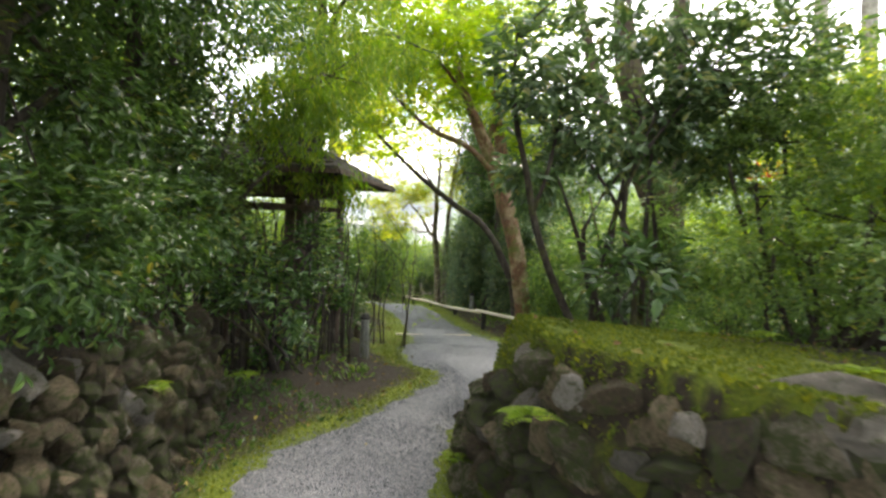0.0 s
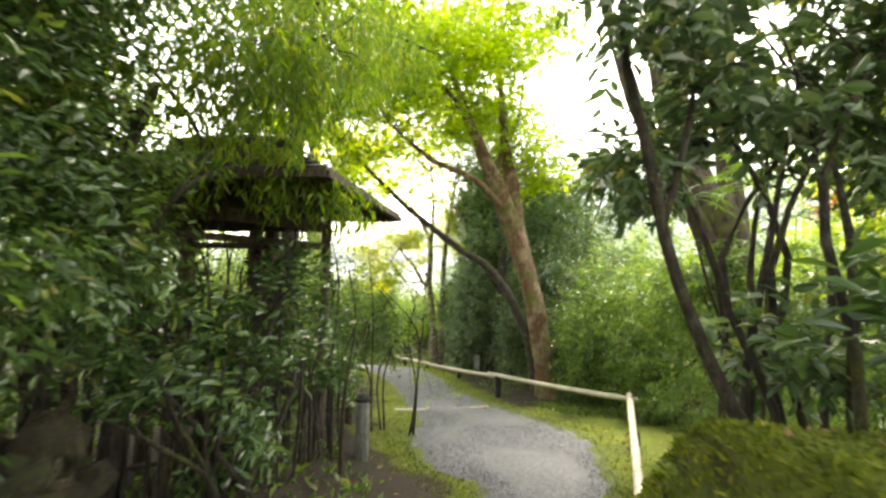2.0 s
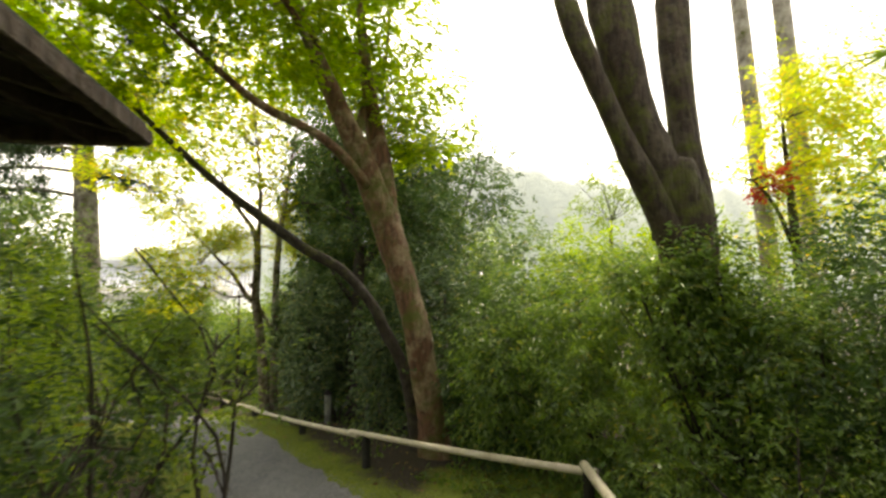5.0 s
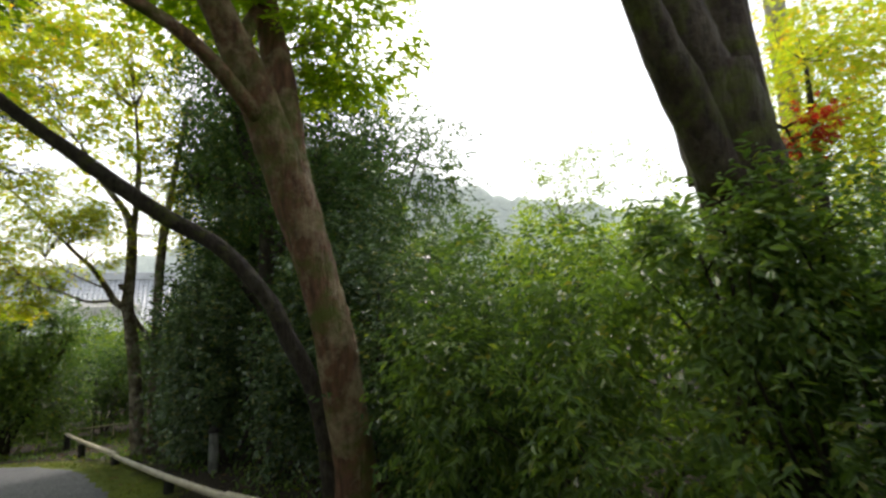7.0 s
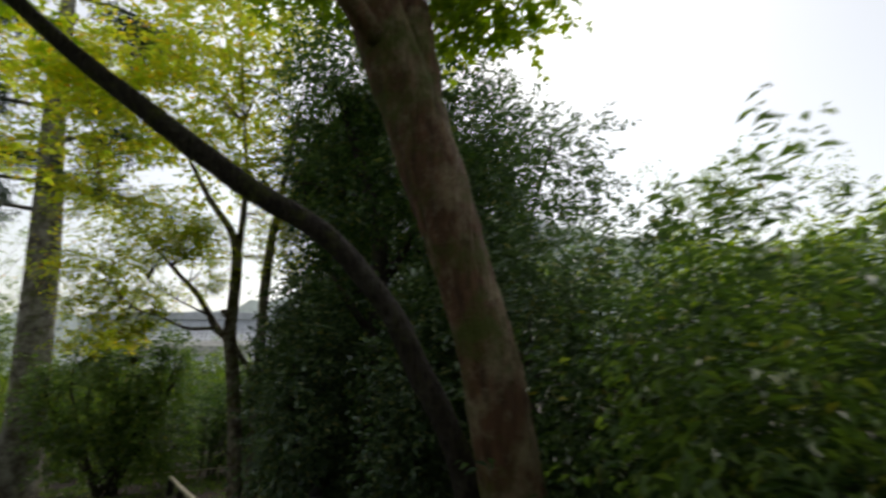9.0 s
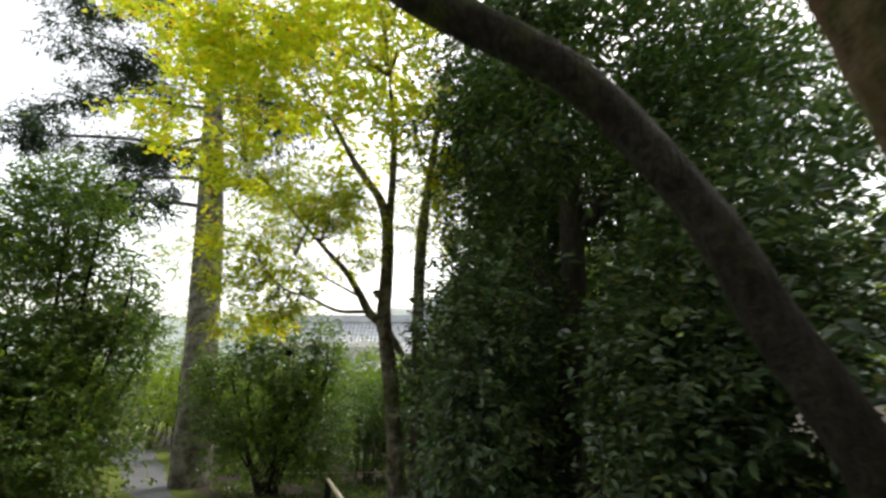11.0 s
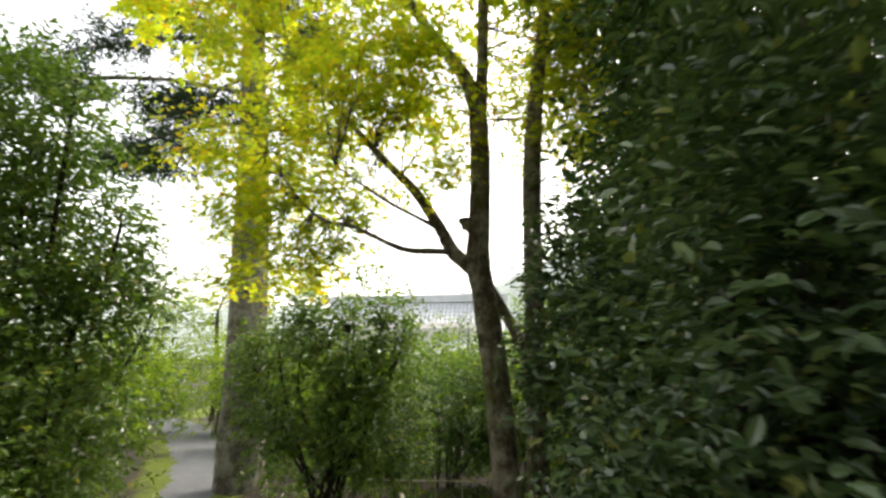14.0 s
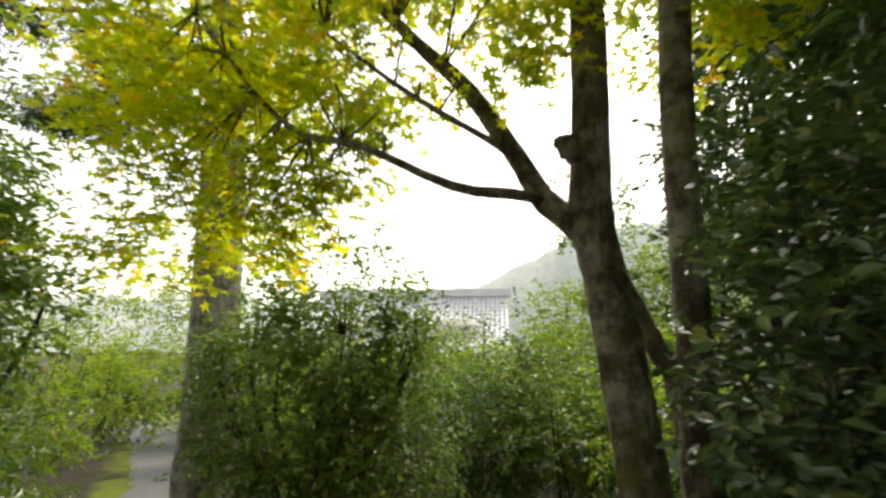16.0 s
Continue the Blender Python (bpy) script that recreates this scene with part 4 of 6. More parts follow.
# yellowing maple by the rail
Y0 = 17.28
tree("yellow_maple", (-0.40, Y0, float(height(-0.4, Y0))), "slender forked maple with yellowing leaves over the rail", "tree",
     [("trunk", [(-0.24, Y0, -1.0), (-0.32, Y0, 0.2), (-0.38, Y0, 0.9), (-0.46, Y0, 1.45), (-0.50, Y0, 1.7), (-0.475, Y0, 2.1), (-0.46, Y0, 2.75), (-0.50, Y0 - 0.02, 3.1), (-0.63, Y0 - 0.05, 3.38), (-0.90, Y0 - 0.1, 3.75), (-1.25, Y0 - 0.1, 4.4)], [0.13, 0.112, 0.098, 0.088, 0.10, 0.078, 0.07, 0.068, 0.055, 0.045, 0.025], 16, 0.09),
      ("limb", [(-0.47, Y0, 2.7), (-0.44, Y0 + 0.05, 3.3), (-0.42, Y0 + 0.1, 4.2), (-0.5, Y0, 5.2)], [0.06, 0.052, 0.04, 0.02], 8, 0.07),
      ("limb", [(-0.48, Y0, 1.56), (-0.57, Y0, 1.66), (-0.70, Y0, 1.79), (-0.81, Y0, 1.99), (-1.02, Y0, 2.32), (-1.32, Y0, 2.64), (-1.97, Y0 - 0.05, 3.38), (-2.4, Y0 - 0.1, 3.8)], [0.066, 0.06, 0.055, 0.048, 0.036, 0.028, 0.017, 0.008], 10, 0.10),
      ("limb", [(-0.69, Y0 - 0.02, 1.77), (-0.82, Y0 - 0.14, 1.76), (-1.06, Y0 - 0.27, 1.76), (-1.43, Y0 - 0.28, 1.94), (-1.69, Y0 - 0.28, 2.01), (-1.93, Y0 - 0.28, 2.23), (-2.2, Y0 - 0.3, 2.6)], [0.03, 0.026, 0.021, 0.016, 0.013, 0.009, 0.005], 7, 0.08),
      ("limb", [(-0.80, Y0, 1.97), (-0.95, Y0 - 0.1, 2.04), (-1.25, Y0 - 0.2, 2.2), (-1.6, Y0 - 0.3, 2.45)], [0.022, 0.016, 0.012, 0.006], 6, 0.08),
      ("knot", [(-0.50, Y0, 1.95), (-0.57, Y0 - 0.02, 2.0), (-0.63, Y0 - 0.04, 2.03)], [0.07, 0.06, 0.025], 8, 0.12),
      ("limb", [(-0.44, Y0 + 0.02, 1.55), (-0.36, Y0 + 0.10, 1.4), (-0.22, Y0 + 0.18, 1.15), (-0.1, Y0 + 0.22, 0.8), (-0.06, Y0 + 0.25, -0.9)], [0.05, 0.045, 0.045, 0.05, 0.07], 8, 0.08)],
     BARK_YEL,
     [("foliage", [(-1.5, 17.2, 3.2, 0.9, 0.7, 0.35), (-2.3, 17.2, 2.75, 0.75, 0.6, 0.4), (0.1, 17.6, 3.6, 0.5, 0.5, 0.8), (-1.3, 17.1, 2.75, 0.6, 0.5, 0.2), (-0.9, 17.0, 2.85, 0.5, 0.5, 0.2), (0.15, 17.4, 3.0, 0.4, 0.4, 0.3), (-1.2, 16.5, 3.0, 0.6, 0.5, 0.22), (-2.2, 17.1, 3.7, 0.9, 0.8, 0.4)],
       dict(twigs=2100, per=8, size=0.044, shape=MAPLE, mat=LEAF_YELLOW, width=1.0, seed=8, shell=0.2, droop=0.12, flat=0.85, twig=0.26, layer=0.18, twig_r=0.008), 60),
      ("high_foliage", [(-0.9, 17.2, 4.2, 1.1, 0.9, 0.6), (-0.6, 17.3, 5.3, 1.1, 1.0, 0.8), (-1.9, 17.2, 4.8, 1.1, 1.0, 0.7), (-1.2, 17.1, 6.4, 1.6, 1.2, 0.9), (-2.4, 17.0, 5.8, 1.0, 1.0, 0.6), (-0.3, 17.2, 7.4, 1.4, 1.2, 0.8), (-0.2, 17.1, 4.4, 0.7, 0.7, 0.5), (-3.2, 17.4, 4.4, 1.0, 0.9, 0.6), (-3.4, 17.2, 6.0, 1.2, 1.0, 0.7)],
       dict(twigs=2500, per=7, size=0.07, shape=MAPLE_FAR, mat=LEAF_YELLOW, width=1.0, seed=108, shell=0.2, droop=0.12, flat=0.85, twig=0.28, layer=0.24, twig_r=0.010), 50),
      ("low_foliage", [(-1.95, 17.0, 1.95, 0.42, 0.3, 0.16), (-1.61, 17.05, 1.72, 0.36, 0.3, 0.12), (-1.4, 17.05, 2.15, 0.42, 0.3, 0.14), (-0.95, 17.05, 2.3, 0.35, 0.3, 0.14), (-2.0, 17.05, 1.6, 0.3, 0.25, 0.10), (-2.3, 17.1, 2.2, 0.5, 0.4, 0.2), (-1.9, 17.05, 2.2, 0.5, 0.4, 0.25), (-2.25, 17.1, 1.75, 0.4, 0.35, 0.15)],
       dict(twigs=800, per=7, size=0.042, shape=MAPLE, mat=LEAF_YELLOW, width=1.0, seed=88, shell=0.1, droop=0.12, flat=0.85, twig=0.22, layer=0.12, twig_r=0.007), 46)])

# second trunk beside it, with a dark crown
tree("evergreen_tree", (-0.02, 17.75, float(height(0, 17.75))), "straight evergreen trunk with a dark leafy crown", "tree",
     [("trunk", [(-0.06, 17.5, -1.25), (-0.07, 17.48, 0.3), (-0.06, 17.45, 1.2), (-0.05, 17.45, 2.0), (-0.01, 17.45, 2.8), (0.08, 17.45, 3.6), (0.3, 17.5, 5.2)], [0.11, 0.088, 0.08, 0.075, 0.07, 0.06, 0.04], 12, 0.05),
      ("limb", [(0.08, 17.45, 3.6), (0.7, 17.9, 4.3), (1.3, 17.9, 4.9)], [0.05, 0.035, 0.015], 7, 0.06)],
     BARK_YEL,
     [("foliage", [(0.9, 18.0, 4.6, 1.1, 1.0, 1.0), (0.9, 17.9, 5.9, 1.1, 1.1, 0.9), (1.6, 18.3, 3.4, 0.8, 0.8, 0.9)],
       dict(twigs=2000, per=6, size=0.085, shape=OVAL, mat=LEAF_DARK, width=0.42, seed=9, shell=0.35, twig=0.22, twig_r=0.012), 40)])

# big cedar by the turn of the path
CX, CY = -4.90, 21.9
cedar_limbs = [("trunk", [(CX + 0.05, CY, -1.5), (CX, CY, -0.8), (CX - 0.02, CY, 0.2), (CX - 0.1, CY, 2.0), (CX - 0.2, CY, 4.5), (CX - 0.4, CY, 7.5), (CX - 0.5, CY, 11.5)], [0.52, 0.40, 0.35, 0.32, 0.29, 0.24, 0.12], 18, 0.05)]
gc = np.random.default_rng(90)
cedar_lobes = []
for z, a, ln in ((4.7, 185, 3.2), (5.4, 170, 3.6), (5.2, 10, 1.9), (6.0, 200, 4.0), (6.5, 150, 3.4), (6.4, -20, 2.2), (7.2, 185, 4.4), (7.6, 230, 3.0), (7.5, 20, 2.4), (8.3, 170, 4.0), (8.6, 90, 2.5), (8.8, 0, 2.6), (9.3, 210, 3.6), (9.8, 120, 2.8), (10.3, 30, 2.2), (10.8, 180, 2.8)):
    d = np.array([math.cos(radians(a)), math.sin(radians(a)), 0])
    s = np.array([CX - 0.25, CY, z])
    cedar_limbs.append(("limb", [s, s + d * ln * 0.4 + (0, 0, 0.15), s + d * ln * 0.75 + (0, 0, 0.02), s + d * ln + (0, 0, -0.15)], [0.06, 0.045, 0.03, 0.01], 6, 0.08))
    for k in (0.45, 0.7, 0.95):
        cedar_lobes.append((*(s + d * ln * k + (gc.normal(0, 0.15), gc.normal(0, 0.2), gc.normal(-0.05, 0.1))), 0.75, 0.75, 0.16))
tree("cedar_tree", (CX, CY, float(height(CX, CY))), "tall old cedar with lichen-flecked bark and dark boughs", "tree", cedar_limbs, BARK_CEDAR,
     [("needles", cedar_lobes, dict(twigs=5600, per=9, size=0.12, shape=BLADE, mat=LEAF_CEDAR, width=0.24, seed=12, shell=0.15, droop=0.25, flat=0.55, twig=0.30, twig_r=0.010), 120)])

# many-stemmed oak right of the rail
OY = 9.40
tree("oak_tree", (3.90, OY, float(height(3.90, OY))), "broad oak forking into several mossy upright stems", "tree",
     [("trunk", [(4.20, OY, -0.6), (4.14, OY, 0.4), (4.10, OY, 1.2), (4.07, OY, 1.9), (3.98, OY, 2.5), (3.87, OY, 3.1)], [0.36, 0.24, 0.23, 0.25, 0.30, 0.22], 20, 0.12),
      ("stem", [(3.82, OY, 2.2), (3.54, OY, 2.8), (3.25, OY, 3.3), (2.90, OY, 4.0), (2.58, OY, 4.75), (2.22, OY, 6.0), (1.82, OY, 7.5)], [0.16, 0.15, 0.135, 0.12, 0.11, 0.085, 0.05], 12, 0.09),
      ("stem", [(3.92, OY + 0.05, 2.3), (3.76, OY + 0.05, 3.0), (3.54, OY + 0.08, 3.7), (3.26, OY + 0.1, 4.8), (3.02, OY + 0.1, 6.2), (2.92, OY, 8)], [0.24, 0.235, 0.225, 0.22, 0.16, 0.08], 16, 0.10),
      ("stem", [(4.16, OY, 1.9), (4.18, OY, 2.6), (4.10, OY, 3.6), (4.05, OY, 5.0), (4.12, OY, 6.6), (4.17, OY, 8)], [0.20, 0.20, 0.185, 0.17, 0.12, 0.06], 14, 0.09)],
     BARK_OAK,
     [("foliage", [(2.0, 9.8, 7.6, 1.6, 1.4, 0.9), (3.4, 9.6, 8.4, 1.7, 1.5, 1.0), (4.8, 9.6, 7.8, 1.4, 1.4, 1.0), (1.3, 10.5, 6.7, 1.0, 0.9, 0.5)],
       dict(twigs=1900, per=6, size=0.09, shape=DIAMOND, mat=LEAF_BRIGHT, width=0.5, seed=14, shell=0.3, twig=0.25, twig_r=0.015), 40)])

# two pale straight trunks further back
for i, (x, y, r) in enumerate(((8.65, 11.9, 0.17), (9.65, 11.75, 0.19))):
    tree("pale_tree", (x, y, float(height(x, y))), "tall straight tree with pale gray bark", "tree",
         [("trunk", [(x + 0.25, y, -0.4), (x + 0.1, y, 1.8), (x - 0.1, y, 5), (x - 0.3, y, 9), (x - 0.4, y, 12)], [r * 1.2, r, r * 0.9, r * 0.75, r * 0.5], 12, 0.03)],
         BARK_PALE,
         [("foliage", [(x, y, 11.5, 1.8, 1.8, 1.6), (x + 0.8, y + 0.6, 9.6, 1.2, 1.2, 0.8)], dict(twigs=700, per=6, size=0.10, shape=DIAMOND, mat=LEAF_BRIGHT, width=0.5, seed=16 + i, shell=0.3, twig=0.3, twig_r=0.015), 14)], "pale trunks")

tree("autumn_maple", (7.4, 10.4, float(height(7.4, 10.4))), "small maple turning yellow beyond the oak", "tree",
     [("trunk", [(7.4, 10.5, -0.3), (7.3, 10.4, 1.4), (7.1, 10.3, 2.8), (6.9, 10.2, 4.2)], [0.10, 0.08, 0.06, 0.02], 9, 0.07),
      ("limb", [(7.2, 10.35, 2.2), (6.6, 10.2, 2.9), (6.0, 10.05, 3.2)], [0.04, 0.03, 0.012], 6, 0.07)], BARK_DARK,
     [("foliage", [(7.0, 10.1, 4.2, 0.9, 0.8, 0.5), (7.5, 10.2, 3.4, 0.9, 0.8, 0.5), (6.7, 10.0, 3.5, 0.7, 0.6, 0.35), (7.8, 10.4, 5.0, 0.9, 0.9, 0.5), (8.4, 10.6, 3.9, 1.0, 0.9, 0.7), (9.0, 10.8, 5.2, 1.1, 1.0, 0.7), (8.8, 10.9, 2.8, 1.0, 0.9, 0.6)],
       dict(twigs=1500, per=6, size=0.06, shape=MAPLE, mat=LEAF_YELLOW, width=1.0, seed=18, shell=0.2, flat=0.8, twig=0.28, layer=0.25, twig_r=0.010), 24),
      ("red_foliage", [(6.0, 10.0, 3.15, 0.32, 0.3, 0.12)], dict(twigs=60, per=6, size=0.05, shape=MAPLE, mat=LEAF_RED, width=1.0, seed=19, shell=0.2, flat=0.8, twig=0.2), 6)])

# dark evergreen tree and bushes along the rail's far side
tree("camellia_tree", (1.42, 15.4, float(height(1.42, 15.4))), "dark glossy-leaved camellia tree behind the rail", "tree",
     [("trunk", [(1.32, 15.4, -1.0), (1.36, 15.4, 0.4), (1.44, 15.4, 1.2), (1.50, 15.4, 2.0), (1.50, 15.4, 2.8), (1.28, 15.4, 3.7), (1.0, 15.4, 4.6)], [0.17, 0.14, 0.125, 0.11, 0.10, 0.08, 0.04], 12, 0.08),
      ("limb", [(1.46, 15.4, 1.5), (1.15, 15.3, 1.9), (0.9, 15.3, 2.3)], [0.06, 0.045, 0.02], 7, 0.08),
      ("limb", [(1.50, 15.4, 2.2), (1.9, 15.2, 2.8), (2.2, 15.0, 3.6)], [0.08, 0.06, 0.03], 8, 0.08),
      ("limb", [(1.36, 15.4, 3.3), (0.9, 15.7, 3.6), (0.4, 15.9, 3.7)], [0.05, 0.035, 0.015], 6, 0.08)], BARK_DARK,
     [("foliage", [(1.1, 15.9, 4.3, 0.8, 0.8, 0.8), (2.1, 15.3, 4.0, 1.2, 1.0, 1.1), (1.4, 15.5, 5.4, 1.5, 1.3, 1.1), (2.6, 14.6, 3.0, 0.9, 0.8, 1.0), (1.2, 14.8, 3.2, 0.7, 0.6, 0.5), (2.3, 16.6, 3.2, 1.0, 1.0, 1.3), (0.75, 16.3, 2.2, 0.5, 0.6, 0.9), (0.95, 16.2, 3.7, 0.5, 0.6, 0.8), (3.3, 16.5, 3.2, 1.0, 1.0, 1.3), (3.0, 15.6, 4.6, 1.0, 0.9, 1.0), (2.9, 15.2, 1.8, 0.7, 0.7, 0.9), (0.78, 16.7, 3.2, 0.5, 0.5, 0.9), (1.3, 16.2, 4.3, 0.8, 0.7, 0.8), (0.75, 17.5, 4.4, 0.6, 0.6, 0.9), (1.2, 17.2, 2.6, 0.6, 0.6, 0.8)],
       dict(twigs=8600, per=6, size=0.085, shape=OVAL, mat=LEAF_DARK, width=0.46, seed=21, shell=0.35, twig=0.24, twig_r=0.014), 80)])

shrub("camellia_bush", (1.0, 14.9), "dense dark camellia bush behind the maple", "bush",
      [(0.66, 15.1, 0.9, 0.44, 0.6, 1.35), (1.6, 13.8, 0.7, 0.45, 0.45, 1.1), (0.7, 15.4, 0.2, 0.5, 0.6, 0.8)], "foliage", LEAF_CAMELLIA, 3600, 7, 0.072, seed=31, stem_r=0.03)
shrub("camellia_bush", (0.75, 16.9), "tall dark camellia bush crowding the rail", "bush",
      [(0.72, 16.9, 0.6, 0.62, 0.9, 1.5), (1.3, 17.0, 1.8, 0.7, 0.9, 1.1), (0.75, 16.1, 0.3, 0.45, 0.5, 1.0), (1.3, 16.2, 0.9, 0.8, 0.8, 1.4), (0.28, 16.95, 0.7, 0.34, 0.45, 1.4)], "foliage", LEAF_CAMELLIA, 5600, 7, 0.078, seed=32, stem_r=0.03, shell=0.5, branches=50)
shrub("camellia_bush", (1.3, 19.4), "tall dark evergreen bush beyond the second trunk", "bush",
      [(1.05, 19.3, 0.8, 0.65, 0.7, 1.5), (1.15, 19.4, 2.7, 0.7, 0.75, 1.1), (1.4, 19.5, 4.3, 0.85, 0.9, 1.1), (1.9, 19.6, 1.8, 0.9, 0.9, 1.6)], "foliage", LEAF_CAMELLIA, 2600, 6, 0.10, shape=DIAMOND, seed=39, stem_r=0.035)
shrub("camellia_bush", (1.5, 18.3), "tall dark evergreen filling the gap behind the second trunk", "bush",
      [(1.25, 18.2, 2.2, 0.55, 0.6, 1.0), (1.6, 18.3, 3.8, 0.7, 0.7, 1.0), (1.9, 17.6, 3.2, 0.7, 0.7, 1.2), (2.3, 18.4, 4.8, 1.0, 1.0, 1.0), (1.5, 18.6, 5.3, 0.8, 0.8, 0.8)], "foliage", LEAF_DARK, 3200, 7, 0.085, shape=DIAMOND, seed=139, stem_r=0.035, stems=6, branches=50)
shrub("camellia_bush", (3.3, 18.3), "broad dark evergreen deep behind the camellias", "bush",
      [(2.8, 18.2, 1.5, 1.0, 1.0, 1.6), (3.4, 18.0, 3.8, 1.2, 1.0, 1.4), (4.2, 16.8, 2.4, 1.1, 1.0, 1.8), (4.4, 16.4, 4.6, 1.2, 1.1, 1.2)], "foliage", LEAF_DARK, 2800, 7, 0.10, shape=DIAMOND, seed=140, stem_r=0.035, stems=6, branches=40)
shrub("camellia_bush", (2.5, 13.5), "dark rounded evergreen bush behind the leaning maple", "bush",
      [(2.5, 13.5, 0.9, 0.95, 0.8, 1.5), (3.4, 12.9, 0.9, 0.9, 0.7, 1.4), (2.3, 14.2, 1.2, 0.9, 0.8, 1.5)], "foliage", LEAF_CAMELLIA, 2300, 7, 0.095, seed=33, stem_r=0.03)
shrub("laurel_bush", (3.0, 10.9), "leafy green laurel bush behind the rail corner", "bush",
      [(2.75, 11.0, 0.4, 0.8, 0.7, 1.1), (3.6, 11.3, 0.9, 0.9, 0.8, 1.3), (2.9, 12.0, 0.6, 0.8, 0.7, 1.2)], "foliage", LEAF_WOOD, 2600, 7, 0.08, shape=DIAMOND, width=0.40, seed=34, droop=0.35)
shrub("laurel_bush", (3.3, 9.9), "narrow-leaved green shrub around the oak's foot", "bush",
      [(3.05, 9.9, 0.35, 0.65, 0.6, 0.95), (3.5, 9.0, 0.35, 0.55, 0.55, 0.9), (4.4, 9.3, 0.6, 0.7, 0.6, 1.2), (3.0, 9.35, 0.0, 0.35, 0.35, 0.45), (3.75, 8.9, 1.3, 0.45, 0.4, 0.5), (2.95, 9.8, 1.35, 0.48, 0.42, 0.75), (3.4, 9.1, 1.4, 0.42, 0.4, 0.75), (2.35, 10.7, 0.8, 0.5, 0.45, 1.1)], "foliage", LEAF_MID, 2700, 7, 0.09, shape=DIAMOND, width=0.36, seed=35, droop=0.4)
shrub("laurel_bush", (3.9, 8.85), "glossy laurel rising against the oak trunk", "bush",
      [(3.45, 8.95, 1.55, 0.40, 0.36, 0.45), (3.75, 8.85, 1.85, 0.38, 0.35, 0.42), (4.2, 8.5, 1.1, 0.55, 0.45, 0.6), (3.2, 9.2, 1.7, 0.32, 0.3, 0.35)], "foliage", LEAF_MID, 1000, 7, 0.075, width=0.42, seed=134, droop=0.3, stems=8, stem_r=0.014)
shrub("laurel_bush", (3.2, 7.5), "low green brush on the moss behind the rail", "bush",
      [(2.95, 7.1, 0.25, 0.45, 0.45, 0.32), (3.4, 7.8, 0.35, 0.55, 0.5, 0.45), (3.0, 8.4, 0.15, 0.45, 0.4, 0.32), (3.7, 6.8, 0.55, 0.6, 0.5, 0.5), (2.75, 6.3, 0.2, 0.35, 0.35, 0.25)], "foliage", LEAF_MID, 1300, 7, 0.06, shape=DIAMOND, width=0.36, seed=135, droop=0.35, stems=9, stem_r=0.010)
shrub("laurel_bush", (5.2, 10.6), "bright green shrub beyond the oak", "bush",
      [(5.2, 10.8, 1.0, 1.0, 0.9, 1.3), (6.3, 10.4, 1.2, 1.0, 0.9, 1.5), (4.4, 12.2, 0.6, 1.1, 0.9, 1.4)], "foliage", LEAF_BRIGHT, 1900, 7, 0.085, shape=DIAMOND, width=0.40, seed=36, droop=0.3)
shrub("laurel_bush", (4.6, 8.0), "green shrub on the bank beside the rail", "bush",
      [(4.4, 8.2, 0.8, 0.7, 0.7, 1.1), (4.9, 7.4, 0.9, 0.8, 0.8, 1.2)], "foliage", LEAF_WOOD, 1500, 7, 0.09, shape=DIAMOND, width=0.40, seed=37, droop=0.35)
shrub("camellia_bush", (6.0, 8.3), "dark evergreen bush deep in the wood", "bush",
      [(6.2, 8.4, 1.4, 1.2, 1.1, 1.9), (7.6, 9.2, 1.6, 1.2, 1.0, 2.1), (6.6, 6.8, 1.8, 1.2, 1.2, 2.0)], "foliage", LEAF_DARK, 1700, 6, 0.12, shape=DIAMOND, seed=38)

# camellia clump on the terrace
g1 = np.random.default_rng(101)
CLUMP = []
for i in range(9):
    x, y = 1.75 + g1.normal(0, 0.22), 4.75 + g1.normal(0, 0.22)
    z = float(height(x, y)) - 0.06
    CLUMP.append(("stem", [(x, y, z), (x + g1.normal(0, 0.1), y + g1.normal(0, 0.1), z + 0.8), (x + g1.normal(0, 0.22), y + g1.normal(0, 0.2), z + 1.7), (x + g1.normal(0, 0.4), y + g1.normal(0, 0.3), z + 2.8)], [0.034, 0.028, 0.022, 0.010], 7, 0.07))
CLUMP.append(("stem", [(1.42, 4.62, 0.45), (1.22, 4.6, 0.8), (0.98, 4.56, 1.25), (0.78, 4.52, 1.75), (0.66, 4.48, 2.25), (0.52, 4.44, 2.8), (0.5, 4.4, 3.4)], [0.05, 0.042, 0.036, 0.032, 0.028, 0.022, 0.012], 9, 0.06))
CLUMP.append(("stem", [(0.74, 4.5, 1.9), (0.86, 4.5, 2.3), (0.96, 4.5, 2.9)], [0.024, 0.02, 0.008], 6, 0.06))
tree("camellia_clump", (1.7, 4.75, float(height(1.7, 4.75))), "many-stemmed dark camellia clump on the mossy terrace", "tree", CLUMP, BARK_DARK,
     [("foliage", [(1.75, 4.8, 3.0, 0.8, 0.75, 0.6), (1.25, 4.7, 2.75, 0.45, 0.5, 0.4), (2.3, 4.8, 2.7, 0.6, 0.55, 0.5), (1.7, 4.7, 3.8, 0.9, 0.8, 0.6), (0.62, 4.5, 3.1, 0.38, 0.4, 0.5), (0.75, 4.75, 2.35, 0.25, 0.3, 0.22), (2.9, 4.9, 3.3, 0.7, 0.6, 0.6), (1.65, 5.0, 1.25, 0.4, 0.3, 0.18)],
       dict(twigs=1300, per=7, size=0.115, shape=OVAL, mat=LEAF_CAMELLIA, width=0.46, seed=41, shell=0.3, twig=0.22, twig_r=0.010), 60)])

